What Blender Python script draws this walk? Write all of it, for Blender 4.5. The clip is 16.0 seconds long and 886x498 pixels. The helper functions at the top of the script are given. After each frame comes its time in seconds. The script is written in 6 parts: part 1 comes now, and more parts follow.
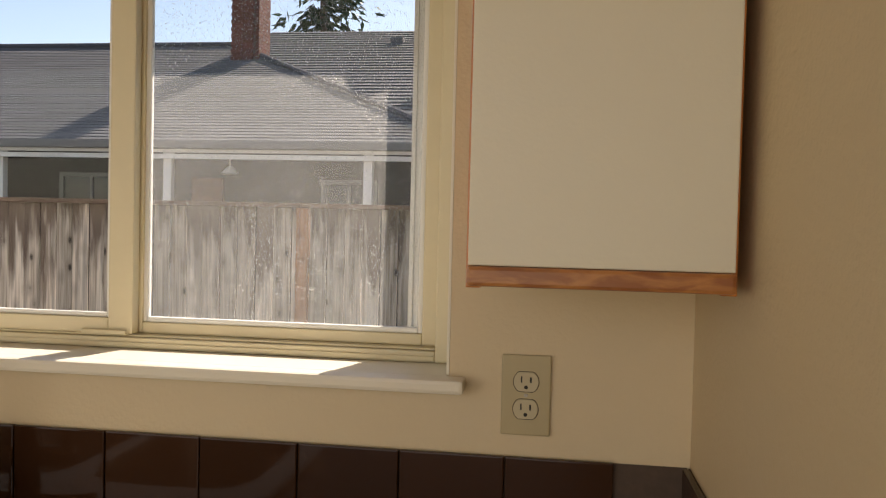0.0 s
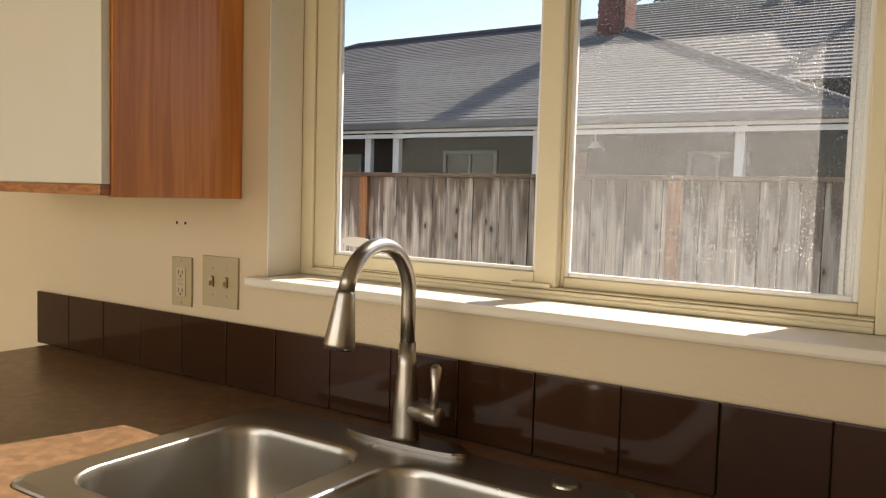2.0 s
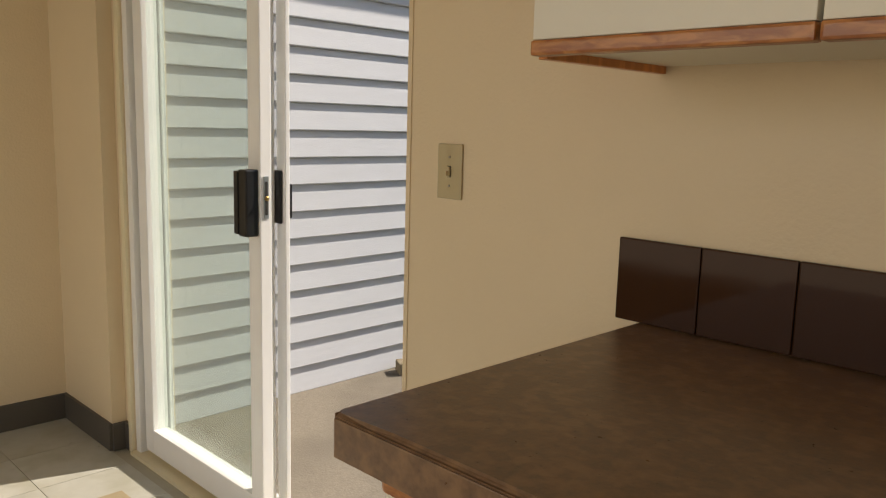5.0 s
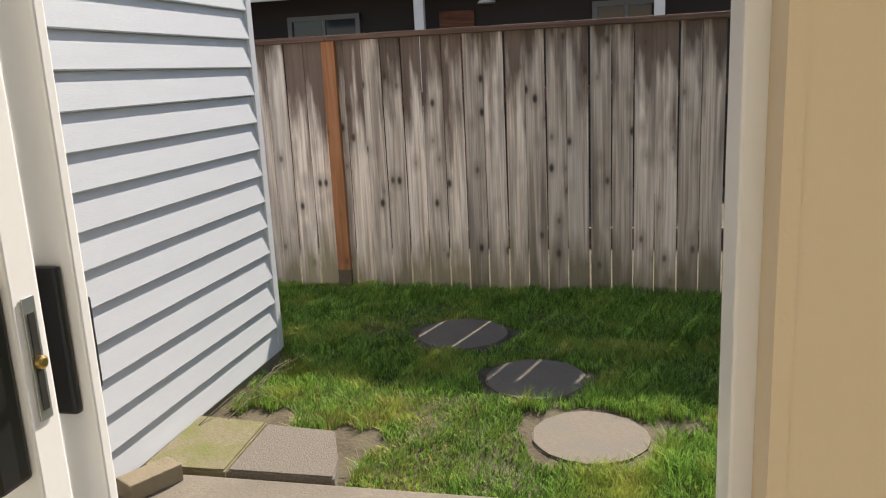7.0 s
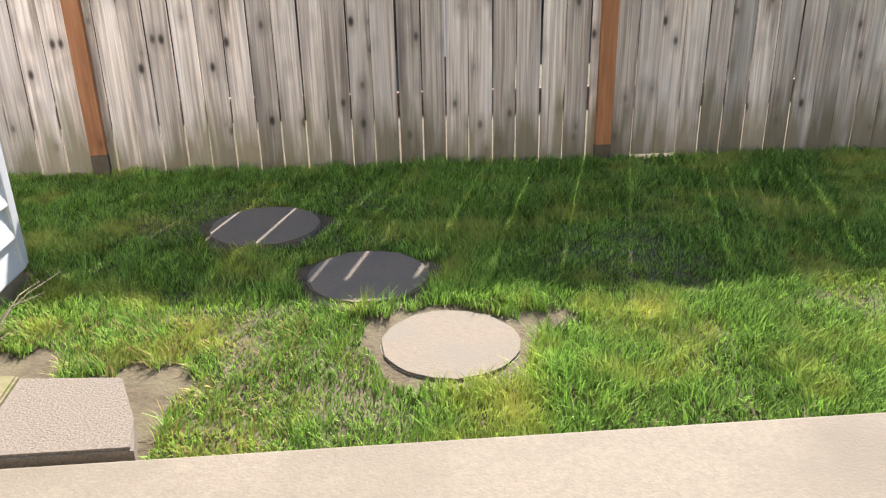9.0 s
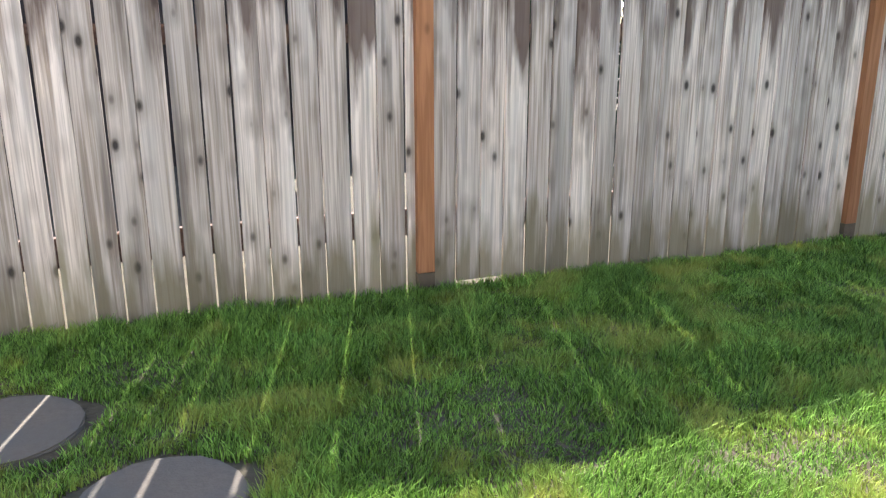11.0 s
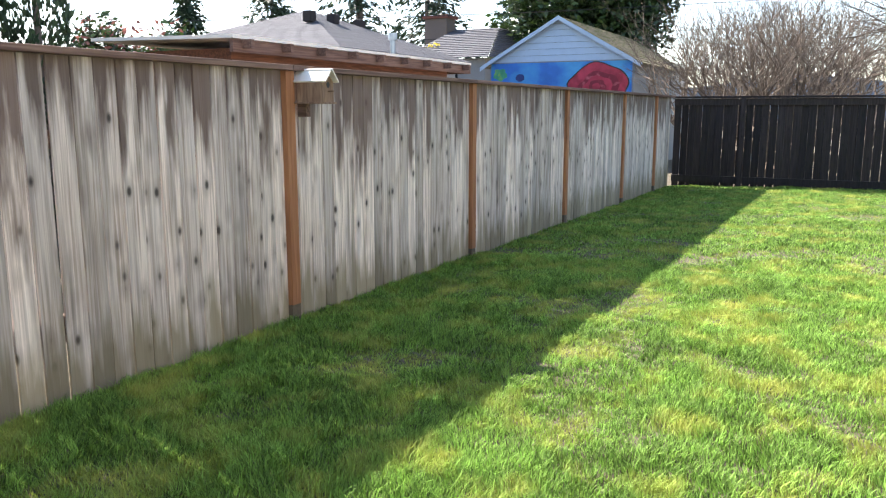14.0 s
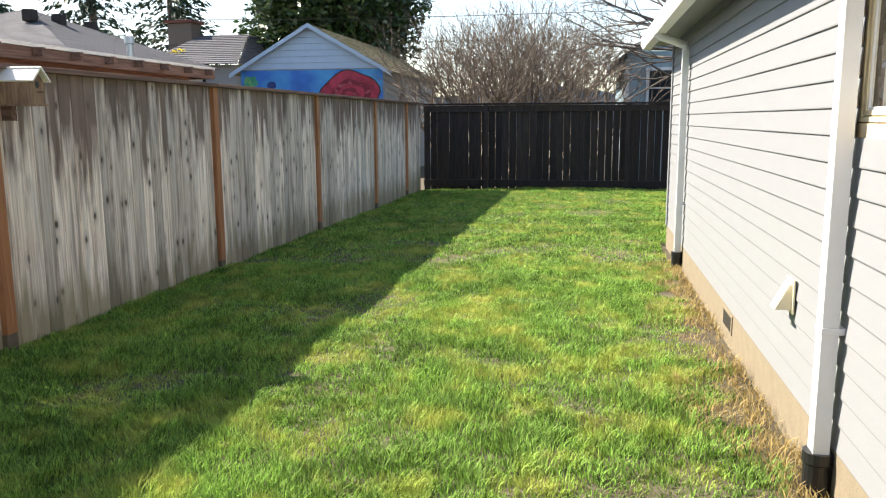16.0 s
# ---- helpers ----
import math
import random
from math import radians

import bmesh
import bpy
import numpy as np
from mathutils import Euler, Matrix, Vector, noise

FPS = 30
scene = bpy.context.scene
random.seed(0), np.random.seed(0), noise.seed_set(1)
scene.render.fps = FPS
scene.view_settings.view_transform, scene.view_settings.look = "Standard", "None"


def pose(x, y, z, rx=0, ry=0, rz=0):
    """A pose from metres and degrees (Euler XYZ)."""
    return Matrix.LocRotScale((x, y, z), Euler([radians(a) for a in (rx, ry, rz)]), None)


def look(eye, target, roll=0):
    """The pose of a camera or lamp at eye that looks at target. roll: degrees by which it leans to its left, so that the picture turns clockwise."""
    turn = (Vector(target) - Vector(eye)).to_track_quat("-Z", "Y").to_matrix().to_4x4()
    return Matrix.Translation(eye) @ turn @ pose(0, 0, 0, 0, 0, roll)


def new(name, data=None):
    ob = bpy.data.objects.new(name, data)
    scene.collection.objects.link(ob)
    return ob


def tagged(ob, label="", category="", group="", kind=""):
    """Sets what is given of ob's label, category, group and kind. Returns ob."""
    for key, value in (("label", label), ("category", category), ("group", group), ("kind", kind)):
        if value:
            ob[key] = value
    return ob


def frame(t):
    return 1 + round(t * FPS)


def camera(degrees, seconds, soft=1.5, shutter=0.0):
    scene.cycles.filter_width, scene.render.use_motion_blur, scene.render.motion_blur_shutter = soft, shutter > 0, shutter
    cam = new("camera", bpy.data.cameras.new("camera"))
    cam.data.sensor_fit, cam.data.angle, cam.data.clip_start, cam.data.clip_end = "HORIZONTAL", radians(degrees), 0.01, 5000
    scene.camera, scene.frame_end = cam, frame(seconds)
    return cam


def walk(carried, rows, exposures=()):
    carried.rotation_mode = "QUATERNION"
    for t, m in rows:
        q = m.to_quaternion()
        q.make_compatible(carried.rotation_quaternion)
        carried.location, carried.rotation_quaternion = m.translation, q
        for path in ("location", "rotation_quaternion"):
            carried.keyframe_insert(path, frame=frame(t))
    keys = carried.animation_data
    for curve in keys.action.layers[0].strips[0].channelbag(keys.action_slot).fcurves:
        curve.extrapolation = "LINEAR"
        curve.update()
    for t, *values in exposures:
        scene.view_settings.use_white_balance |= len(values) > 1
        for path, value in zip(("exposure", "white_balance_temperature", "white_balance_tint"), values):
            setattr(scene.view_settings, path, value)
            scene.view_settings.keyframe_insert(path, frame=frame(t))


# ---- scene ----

# camera and walk
cam = camera(58.6, 16.0, soft=1.2)
PATH = [
    (0, look((0.142, -1.125, 1.384), (-0.137, 0.855, 1.328), 1.4)),
    (0.5, look((0.122, -1.122, 1.381), (-0.388, 0.81, 1.293), 0.8)),
    (1, look((0.097, -1.154, 1.364), (-0.632, 0.707, 1.279), 0.9)),
    (1.5, look((0.081, -1.176, 1.362), (-0.84, 0.596, 1.259), 1.4)),
    (2, look((0.059, -1.199, 1.357), (-1.037, 0.468, 1.217), 1.6)),
    (2.5, look((0.026, -1.25, 1.328), (-1.226, 0.3, 1.153), 2.3)),
    (3, look((-0.004, -1.298, 1.295), (-1.393, 0.126, 1.088), 3.2)),
    (3.5, look((-0.137, -1.291, 1.278), (-1.618, 0.028, 1.024), 3.1)),
    (4, look((-0.435, -1.301, 1.252), (-1.95, -0.026, 0.972), 2.7)),
    (4.2, look((-0.583, -1.283, 1.235), (-2.103, -0.016, 0.948), 2.3)),
    (6.3, look((-2.42, -0.853, 1.258), (-3.243, 0.932, 0.886), -1.7)),
    (6.4, look((-2.474, -0.811, 1.255), (-3.242, 0.996, 0.877), -2.1)),
    (6.5, look((-2.528, -0.769, 1.254), (-3.24, 1.059, 0.869), -2.4)),
    (7, look((-2.712, -0.553, 1.268), (-3.16, 1.346, 0.829), -2.8)),
    (7.5, look((-2.884, -0.333, 1.251), (-3.077, 1.593, 0.75), -3.1)),
    (8, look((-2.992, -0.185, 1.236), (-2.97, 1.695, 0.556), -2.4)),
    (8.2, look((-3.016, -0.135, 1.208), (-2.95, 1.71, 0.438), -1.9)),
    (10.3, look((-3.025, 0.533, 1.072), (-2.735, 2.395, 0.400), -0.8)),
    (10.5, look((-3.04, 0.615, 1.076), (-2.664, 2.475, 0.442), -0.6)),
    (11, look((-3.068, 0.822, 1.11), (-2.38, 2.622, 0.575), -0.1)),
    (11.5, look((-3.12, 1.03, 1.14), (-2.085, 2.679, 0.675), 0)),
    (12, look((-3.135, 1.16, 1.182), (-1.87, 2.648, 0.75), -0.6)),
    (12.5, look((-3.158, 1.204, 1.206), (-1.732, 2.548, 0.803), -1)),
    (13, look((-3.143, 1.203, 1.224), (-1.6, 2.416, 0.838), -0.8)),
    (13.5, look((-3.133, 1.181, 1.232), (-1.481, 2.249, 0.866), -0.4)),
    (14, look((-3.127, 1.147, 1.234), (-1.378, 2.054, 0.888), -0)),
    (14.5, look((-3.1, 1.125, 1.228), (-1.271, 1.862, 0.897), 0.2)),
    (15, look((-3.074, 1.102, 1.221), (-1.188, 1.683, 0.898), 0.2)),
    (15.5, look((-3.04, 1.092, 1.212), (-1.12, 1.543, 0.89), 0.1)),
    (16, look((-2.99, 1.076, 1.186), (-1.05, 1.428, 0.862), -0.3)),
]
walk(cam, PATH, exposures=[(0, 0.85, 7300, 16), (0.8, 0.85, 7300, 16), (1.5, 1.12, 7200, 15), (2.0, 1.15, 7200, 15), (3.0, 0.9, 7100, 15), (4.2, 0.78, 7100, 15), (6.3, 0.42, 7000, 14), (7.0, 0.88, 6900, 14), (8.2, 1.5, 6850, 16), (10.5, 2.06, 6200, 15), (12.5, 2.25, 6150, 15), (13.5, 2.15, 6350, 15), (16.0, 1.58, 6950, 13)])

# ---- world, sun ----
SUN_AZ, SUN_EL = radians(17.0), radians(40.8)      # clockwise from +y, above the horizon
world = bpy.data.worlds.new("sky")
scene.world = world
world.use_nodes = True
wn = world.node_tree.nodes
sky = wn.new("ShaderNodeTexSky")
sky.sky_type = "NISHITA"
sky.sun_disc = False
sky.sun_elevation, sky.sun_rotation = SUN_EL, SUN_AZ
sky.air_density, sky.dust_density, sky.ozone_density = 1.0, 0.5, 1.0
world.node_tree.links.new(sky.outputs[0], wn["Background"].inputs[0])
wn["Background"].inputs[1].default_value = 0.1
sun = new("sun", bpy.data.lights.new("sun", "SUN"))
sun.data.energy, sun.data.angle, sun.data.color = 5.0, radians(0.5), (1.0, 0.95, 0.86)
to_sun = Vector((math.sin(SUN_AZ) * math.cos(SUN_EL), math.cos(SUN_AZ) * math.cos(SUN_EL), math.sin(SUN_EL)))
sun.matrix_world = look((0, 0, 20), Vector((0, 0, 20)) - to_sun)


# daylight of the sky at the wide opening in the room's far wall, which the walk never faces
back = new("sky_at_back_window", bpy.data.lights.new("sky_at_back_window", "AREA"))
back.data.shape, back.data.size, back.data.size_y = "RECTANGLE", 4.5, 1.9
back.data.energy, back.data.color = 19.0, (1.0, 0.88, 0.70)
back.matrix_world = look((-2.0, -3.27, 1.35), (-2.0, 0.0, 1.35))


# ---- materials ----
def mat(name, color, rough=0.6, metal=0.0, var=0.12, scale=6.0, bump=0.0, bump_scale=60.0, stretch=(1, 1, 1), second=None,
        second_scale=1.5, second_at=(0.45, 0.65), spec=0.5, island=0.0, obj_rand=0.0, coat=0.0, transl=0.0, rough_var=0.0):
    """A procedural surface: base colour with fine and broad variation, a second colour in blotches, relief."""
    m = bpy.data.materials.new(name)
    m.use_nodes = True
    nt, N = m.node_tree, m.node_tree.nodes
    L = nt.links.new
    b = N["Principled BSDF"]
    tc = N.new("ShaderNodeTexCoord")
    mp = N.new("ShaderNodeMapping")
    mp.inputs["Scale"].default_value = stretch
    L(tc.outputs["Object"], mp.inputs["Vector"])
    n1 = N.new("ShaderNodeTexNoise")
    n1.inputs["Scale"].default_value = scale
    n1.inputs["Detail"].default_value = 8
    n1.inputs["Roughness"].default_value = 0.65
    L(mp.outputs[0], n1.inputs["Vector"])
    vec = mp.outputs[0]
    hsv = N.new("ShaderNodeHueSaturation")
    hsv.inputs["Color"].default_value = (*color, 1)
    col = hsv
    mr = N.new("ShaderNodeMapRange")
    mr.inputs["From Min"].default_value, mr.inputs["From Max"].default_value = 0.25, 0.75
    mr.inputs["To Min"].default_value, mr.inputs["To Max"].default_value = 1 - var, 1 + var
    L(n1.outputs["Fac"], mr.inputs["Value"])
    value = mr.outputs[0]
    for amount, sock in ((island, "geo"), (obj_rand, "obj")):
        if amount:
            src = N.new("ShaderNodeNewGeometry").outputs["Random Per Island"] if sock == "geo" else N.new("ShaderNodeObjectInfo").outputs["Random"]
            r = N.new("ShaderNodeMapRange")
            r.inputs["To Min"].default_value, r.inputs["To Max"].default_value = 1 - amount, 1 + amount
            L(src, r.inputs["Value"])
            mul = N.new("ShaderNodeMath")
            mul.operation = "MULTIPLY"
            L(value, mul.inputs[0])
            L(r.outputs[0], mul.inputs[1])
            value = mul.outputs[0]
    L(value, hsv.inputs["Value"])
    out = hsv.outputs[0]
    if second:
        n2 = N.new("ShaderNodeTexNoise")
        n2.inputs["Scale"].default_value = second_scale
        n2.inputs["Detail"].default_value = 5
        L(vec, n2.inputs["Vector"])
        r2 = N.new("ShaderNodeMapRange")
        r2.inputs["From Min"].default_value, r2.inputs["From Max"].default_value = second_at
        L(n2.outputs["Fac"], r2.inputs["Value"])
        mix = N.new("ShaderNodeMix")
        mix.data_type = "RGBA"
        L(r2.outputs[0], mix.inputs["Factor"])
        L(out, mix.inputs["A"])
        mix.inputs["B"].default_value = (*second, 1)
        out = mix.outputs["Result"]
    L(out, b.inputs["Base Color"])
    b.inputs["Roughness"].default_value = rough
    b.inputs["Metallic"].default_value = metal
    b.inputs["Specular IOR Level"].default_value = spec
    b.inputs["Coat Weight"].default_value = coat
    b.inputs["Coat Roughness"].default_value = 0.12
    if rough_var:
        rv = N.new("ShaderNodeMapRange")
        rv.inputs["From Min"].default_value, rv.inputs["From Max"].default_value = 0.3, 0.7
        rv.inputs["To Min"].default_value, rv.inputs["To Max"].default_value = rough - rough_var, rough + rough_var
        L(n1.outputs["Fac"], rv.inputs["Value"])
        L(rv.outputs[0], b.inputs["Roughness"])
    if bump:
        n3 = N.new("ShaderNodeTexNoise")
        n3.inputs["Scale"].default_value = bump_scale
        n3.inputs["Detail"].default_value = 4
        L(vec, n3.inputs["Vector"])
        bp = N.new("ShaderNodeBump")
        bp.inputs["Strength"].default_value = bump
        bp.inputs["Distance"].default_value = 0.005
        L(n3.outputs["Fac"], bp.inputs["Height"])
        L(bp.outputs[0], b.inputs["Normal"])
    if transl:
        tr = N.new("ShaderNodeBsdfTranslucent")
        L(out, tr.inputs["Color"])
        ms = N.new("ShaderNodeMixShader")
        ms.inputs[0].default_value = transl
        L(b.outputs[0], ms.inputs[1])
        L(tr.outputs[0], ms.inputs[2])
        L(ms.outputs[0], N["Material Output"].inputs["Surface"])
    return m


def glass_mat(name, tint=(1, 1, 1), rough=0.0, haze=0.0, dust=0.0):
    """Thin window glass: clear with a mirror share by Fresnel; dust: dried specks and streaks on the pane."""
    m = bpy.data.materials.new(name)
    m.use_nodes = True
    nt, N = m.node_tree, m.node_tree.nodes
    L = nt.links.new
    N.remove(N["Principled BSDF"])
    t = N.new("ShaderNodeBsdfTransparent")
    t.inputs[0].default_value = (*tint, 1)
    g = N.new("ShaderNodeBsdfGlossy")
    g.inputs["Roughness"].default_value = rough
    fr = N.new("ShaderNodeFresnel")
    fr.inputs[0].default_value = 1.3
    ms = N.new("ShaderNodeMixShader")
    L(fr.outputs[0], ms.inputs[0])
    L(t.outputs[0], ms.inputs[1])
    L(g.outputs[0], ms.inputs[2])
    last = ms.outputs[0]
    if dust or haze:
        tc = N.new("ShaderNodeTexCoord")
        mp = N.new("ShaderNodeMapping")
        mp.inputs["Scale"].default_value = (1, 1, 0.55)
        L(tc.outputs["Object"], mp.inputs[0])
        n = N.new("ShaderNodeTexVoronoi")
        n.inputs["Scale"].default_value = 330
        L(mp.outputs[0], n.inputs["Vector"])
        big = N.new("ShaderNodeTexNoise")
        big.inputs["Scale"].default_value = 7
        big.inputs["Detail"].default_value = 4
        L(mp.outputs[0], big.inputs["Vector"])
        r = N.new("ShaderNodeMapRange")
        r.inputs["From Min"].default_value, r.inputs["From Max"].default_value = 0.27, 0.13
        L(n.outputs["Distance"], r.inputs["Value"])
        r2 = N.new("ShaderNodeMapRange")
        r2.inputs["From Min"].default_value, r2.inputs["From Max"].default_value = 0.50, 0.78
        grad = N.new("ShaderNodeVectorMath")
        grad.operation = "DOT_PRODUCT"
        grad.inputs[1].default_value = (0.22, 0, 0.42)
        L(tc.outputs["Object"], grad.inputs[0])
        addg = N.new("ShaderNodeMath")
        L(big.outputs["Fac"], addg.inputs[0])
        L(grad.outputs["Value"], addg.inputs[1])
        L(addg.outputs[0], r2.inputs["Value"])
        mu = N.new("ShaderNodeMath")
        mu.operation = "MULTIPLY_ADD"
        mu2 = N.new("ShaderNodeMath")
        mu2.operation = "MULTIPLY"
        L(r.outputs[0], mu2.inputs[0])
        L(r2.outputs[0], mu2.inputs[1])
        L(mu2.outputs[0], mu.inputs[0])
        mu.inputs[1].default_value, mu.inputs[2].default_value = dust, haze
        d = N.new("ShaderNodeBsdfTranslucent")
        d.inputs[0].default_value = (0.8, 0.8, 0.78, 1)
        ms2 = N.new("ShaderNodeMixShader")
        L(mu.outputs[0], ms2.inputs[0])
        L(last, ms2.inputs[1])
        L(d.outputs[0], ms2.inputs[2])
        last = ms2.outputs[0]
    L(last, N["Material Output"].inputs["Surface"])
    return m


def mesh_mat(name, color, cell):
    """Insect-screen cloth: fine threads with open squares between."""
    m = bpy.data.materials.new(name)
    m.use_nodes = True
    nt, N = m.node_tree, m.node_tree.nodes
    L = nt.links.new
    b = N["Principled BSDF"]
    b.inputs["Base Color"].default_value = (*color, 1)
    t = N.new("ShaderNodeBsdfTransparent")
    ms = N.new("ShaderNodeMixShader")
    ms.inputs[0].default_value = 0.3
    L(t.outputs[0], ms.inputs[1])
    L(b.outputs[0], ms.inputs[2])
    L(ms.outputs[0], N["Material Output"].inputs["Surface"])
    return m


def wood_mat(name, color, dark, grain=(30, 30, 1.2), rough=0.45, knots=0.0, bump=0.15, obj_rand=0.0, top_stain=None, foot_stain=None, coat=0.0, streak=0.5, light=None, blotch=None, ramp_at=(0.40, 0.62)):
    """Wood with long grain along z, optional knots, and weather stain falling from the board's top or rising from its foot."""
    m = bpy.data.materials.new(name)
    m.use_nodes = True
    nt, N = m.node_tree, m.node_tree.nodes
    L = nt.links.new
    b = N["Principled BSDF"]
    tc = N.new("ShaderNodeTexCoord")
    oi = N.new("ShaderNodeObjectInfo")
    add = N.new("ShaderNodeVectorMath")
    add.operation = "ADD"
    sc = N.new("ShaderNodeVectorMath")
    sc.operation = "SCALE"
    comb = N.new("ShaderNodeCombineXYZ")
    for i in range(3):
        L(oi.outputs["Random"], comb.inputs[i])
    L(comb.outputs[0], sc.inputs[0])
    sc.inputs["Scale"].default_value = 37.0 if obj_rand else 0.0
    L(tc.outputs["Object"], add.inputs[0])
    L(sc.outputs[0], add.inputs[1])
    mp = N.new("ShaderNodeMapping")
    mp.inputs["Scale"].default_value = grain
    L(add.outputs[0], mp.inputs[0])
    n1 = N.new("ShaderNodeTexNoise")
    n1.inputs["Scale"].default_value = 1.0
    n1.inputs["Detail"].default_value = 7
    n1.inputs["Distortion"].default_value = 0.6
    L(mp.outputs[0], n1.inputs["Vector"])
    ramp = N.new("ShaderNodeMapRange")
    ramp.inputs["From Min"].default_value, ramp.inputs["From Max"].default_value = ramp_at
    L(n1.outputs["Fac"], ramp.inputs["Value"])
    mx = N.new("ShaderNodeMix")
    mx.data_type = "RGBA"
    L(ramp.outputs[0], mx.inputs["Factor"])
    mx.inputs["A"].default_value, mx.inputs["B"].default_value = (*dark, 1), (*color, 1)
    out = mx.outputs["Result"]

    def blend(fac, color2):
        nonlocal out
        k = N.new("ShaderNodeMix")
        k.data_type = "RGBA"
        L(fac, k.inputs["Factor"])
        L(out, k.inputs["A"])
        k.inputs["B"].default_value = (*color2, 1)
        out = k.outputs["Result"]

    if blotch:
        mpb = N.new("ShaderNodeMapping")
        mpb.inputs["Scale"].default_value = (20, 20, 1.1)
        L(add.outputs[0], mpb.inputs[0])
        nb_ = N.new("ShaderNodeTexNoise")
        nb_.inputs["Scale"].default_value = 1.0
        nb_.inputs["Detail"].default_value = 6
        L(mpb.outputs[0], nb_.inputs["Vector"])
        rb = N.new("ShaderNodeMapRange")
        rb.inputs["From Min"].default_value, rb.inputs["From Max"].default_value = 0.50, 0.70
        rb.inputs["To Max"].default_value = 0.75
        L(nb_.outputs["Fac"], rb.inputs["Value"])
        blend(rb.outputs[0], blotch)
    if light:
        mpl = N.new("ShaderNodeMapping")
        mpl.inputs["Scale"].default_value = (9, 9, 0.8)
        L(add.outputs[0], mpl.inputs[0])
        nl = N.new("ShaderNodeTexNoise")
        nl.inputs["Scale"].default_value = 1.0
        nl.inputs["Detail"].default_value = 3
        L(mpl.outputs[0], nl.inputs["Vector"])
        rl = N.new("ShaderNodeMapRange")
        rl.inputs["From Min"].default_value, rl.inputs["From Max"].default_value = 0.45, 0.72
        rl.inputs["To Max"].default_value = 0.5
        L(nl.outputs["Fac"], rl.inputs["Value"])
        blend(rl.outputs[0], light)
    if knots:
        mk = N.new("ShaderNodeMapping")
        mk.inputs["Scale"].default_value = (8.5, 8.5, 4.6)
        L(add.outputs[0], mk.inputs[0])
        v = N.new("ShaderNodeTexVoronoi")
        v.inputs["Scale"].default_value = 1.0
        v.inputs["Randomness"].default_value = 1.0
        L(mk.outputs[0], v.inputs["Vector"])
        rk = N.new("ShaderNodeMapRange")
        rk.inputs["From Min"].default_value, rk.inputs["From Max"].default_value = 0.17, 0.07
        L(v.outputs["Distance"], rk.inputs["Value"])
        mulk = N.new("ShaderNodeMath")
        mulk.operation = "MULTIPLY"
        mulk.inputs[1].default_value = knots
        L(rk.outputs[0], mulk.inputs[0])
        halo = N.new("ShaderNodeMapRange")
        halo.inputs["From Min"].default_value, halo.inputs["From Max"].default_value = 0.42, 0.10
        halo.inputs["To Max"].default_value = 0.55 * knots
        L(v.outputs["Distance"], halo.inputs["Value"])
        blend(halo.outputs[0], tuple(c * 0.55 for c in dark))
        blend(mulk.outputs[0], tuple(c * 0.12 for c in dark))
    if top_stain or foot_stain:
        sep = N.new("ShaderNodeSeparateXYZ")
        L(tc.outputs["Object"], sep.inputs[0])
        ms_ = N.new("ShaderNodeMapping")
        ms_.inputs["Scale"].default_value = (11, 11, 1.5)
        L(add.outputs[0], ms_.inputs[0])
        ns = N.new("ShaderNodeTexNoise")
        ns.inputs["Scale"].default_value = 1.0
        ns.inputs["Detail"].default_value = 5
        L(ms_.outputs[0], ns.inputs["Vector"])
        for stain, edge, way in ((top_stain, 1.58, 1), (foot_stain, 0.08, -1)):
            if not stain:
                continue
            ma = N.new("ShaderNodeMath")
            ma.operation = "MULTIPLY_ADD"
            L(ns.outputs["Fac"], ma.inputs[0])
            ma.inputs[1].default_value = 2.0 * way if way > 0 else -1.1
            L(sep.outputs["Z"], ma.inputs[2])
            reach = ma.outputs[0]
            if way > 0 and obj_rand:
                mr_ = N.new("ShaderNodeMath")
                mr_.operation = "MULTIPLY_ADD"
                L(oi.outputs["Random"], mr_.inputs[0])
                mr_.inputs[1].default_value = 0.55
                L(reach, mr_.inputs[2])
                reach = mr_.outputs[0]
            rs = N.new("ShaderNodeMapRange")
            if way > 0:
                rs.inputs["From Min"].default_value, rs.inputs["From Max"].default_value = edge + 0.80, edge + 1.18
            else:
                rs.inputs["From Min"].default_value, rs.inputs["From Max"].default_value = edge - 0.38, edge - 0.66
            rs.inputs["To Max"].default_value = streak
            L(reach, rs.inputs["Value"])
            blend(rs.outputs[0], stain)
    if obj_rand:
        hs = N.new("ShaderNodeHueSaturation")
        r = N.new("ShaderNodeMapRange")
        r.inputs["To Min"].default_value, r.inputs["To Max"].default_value = 1 - obj_rand, 1 + obj_rand
        L(oi.outputs["Random"], r.inputs["Value"])
        L(r.outputs[0], hs.inputs["Value"])
        L(out, hs.inputs["Color"])
        out = hs.outputs[0]
    L(out, b.inputs["Base Color"])
    b.inputs["Roughness"].default_value = rough
    b.inputs["Coat Weight"].default_value = coat
    b.inputs["Coat Roughness"].default_value = 0.2
    bp = N.new("ShaderNodeBump")
    bp.inputs["Strength"].default_value = bump
    bp.inputs["Distance"].default_value = 0.004
    L(n1.outputs["Fac"], bp.inputs["Height"])
    L(bp.outputs[0], b.inputs["Normal"])
    return m


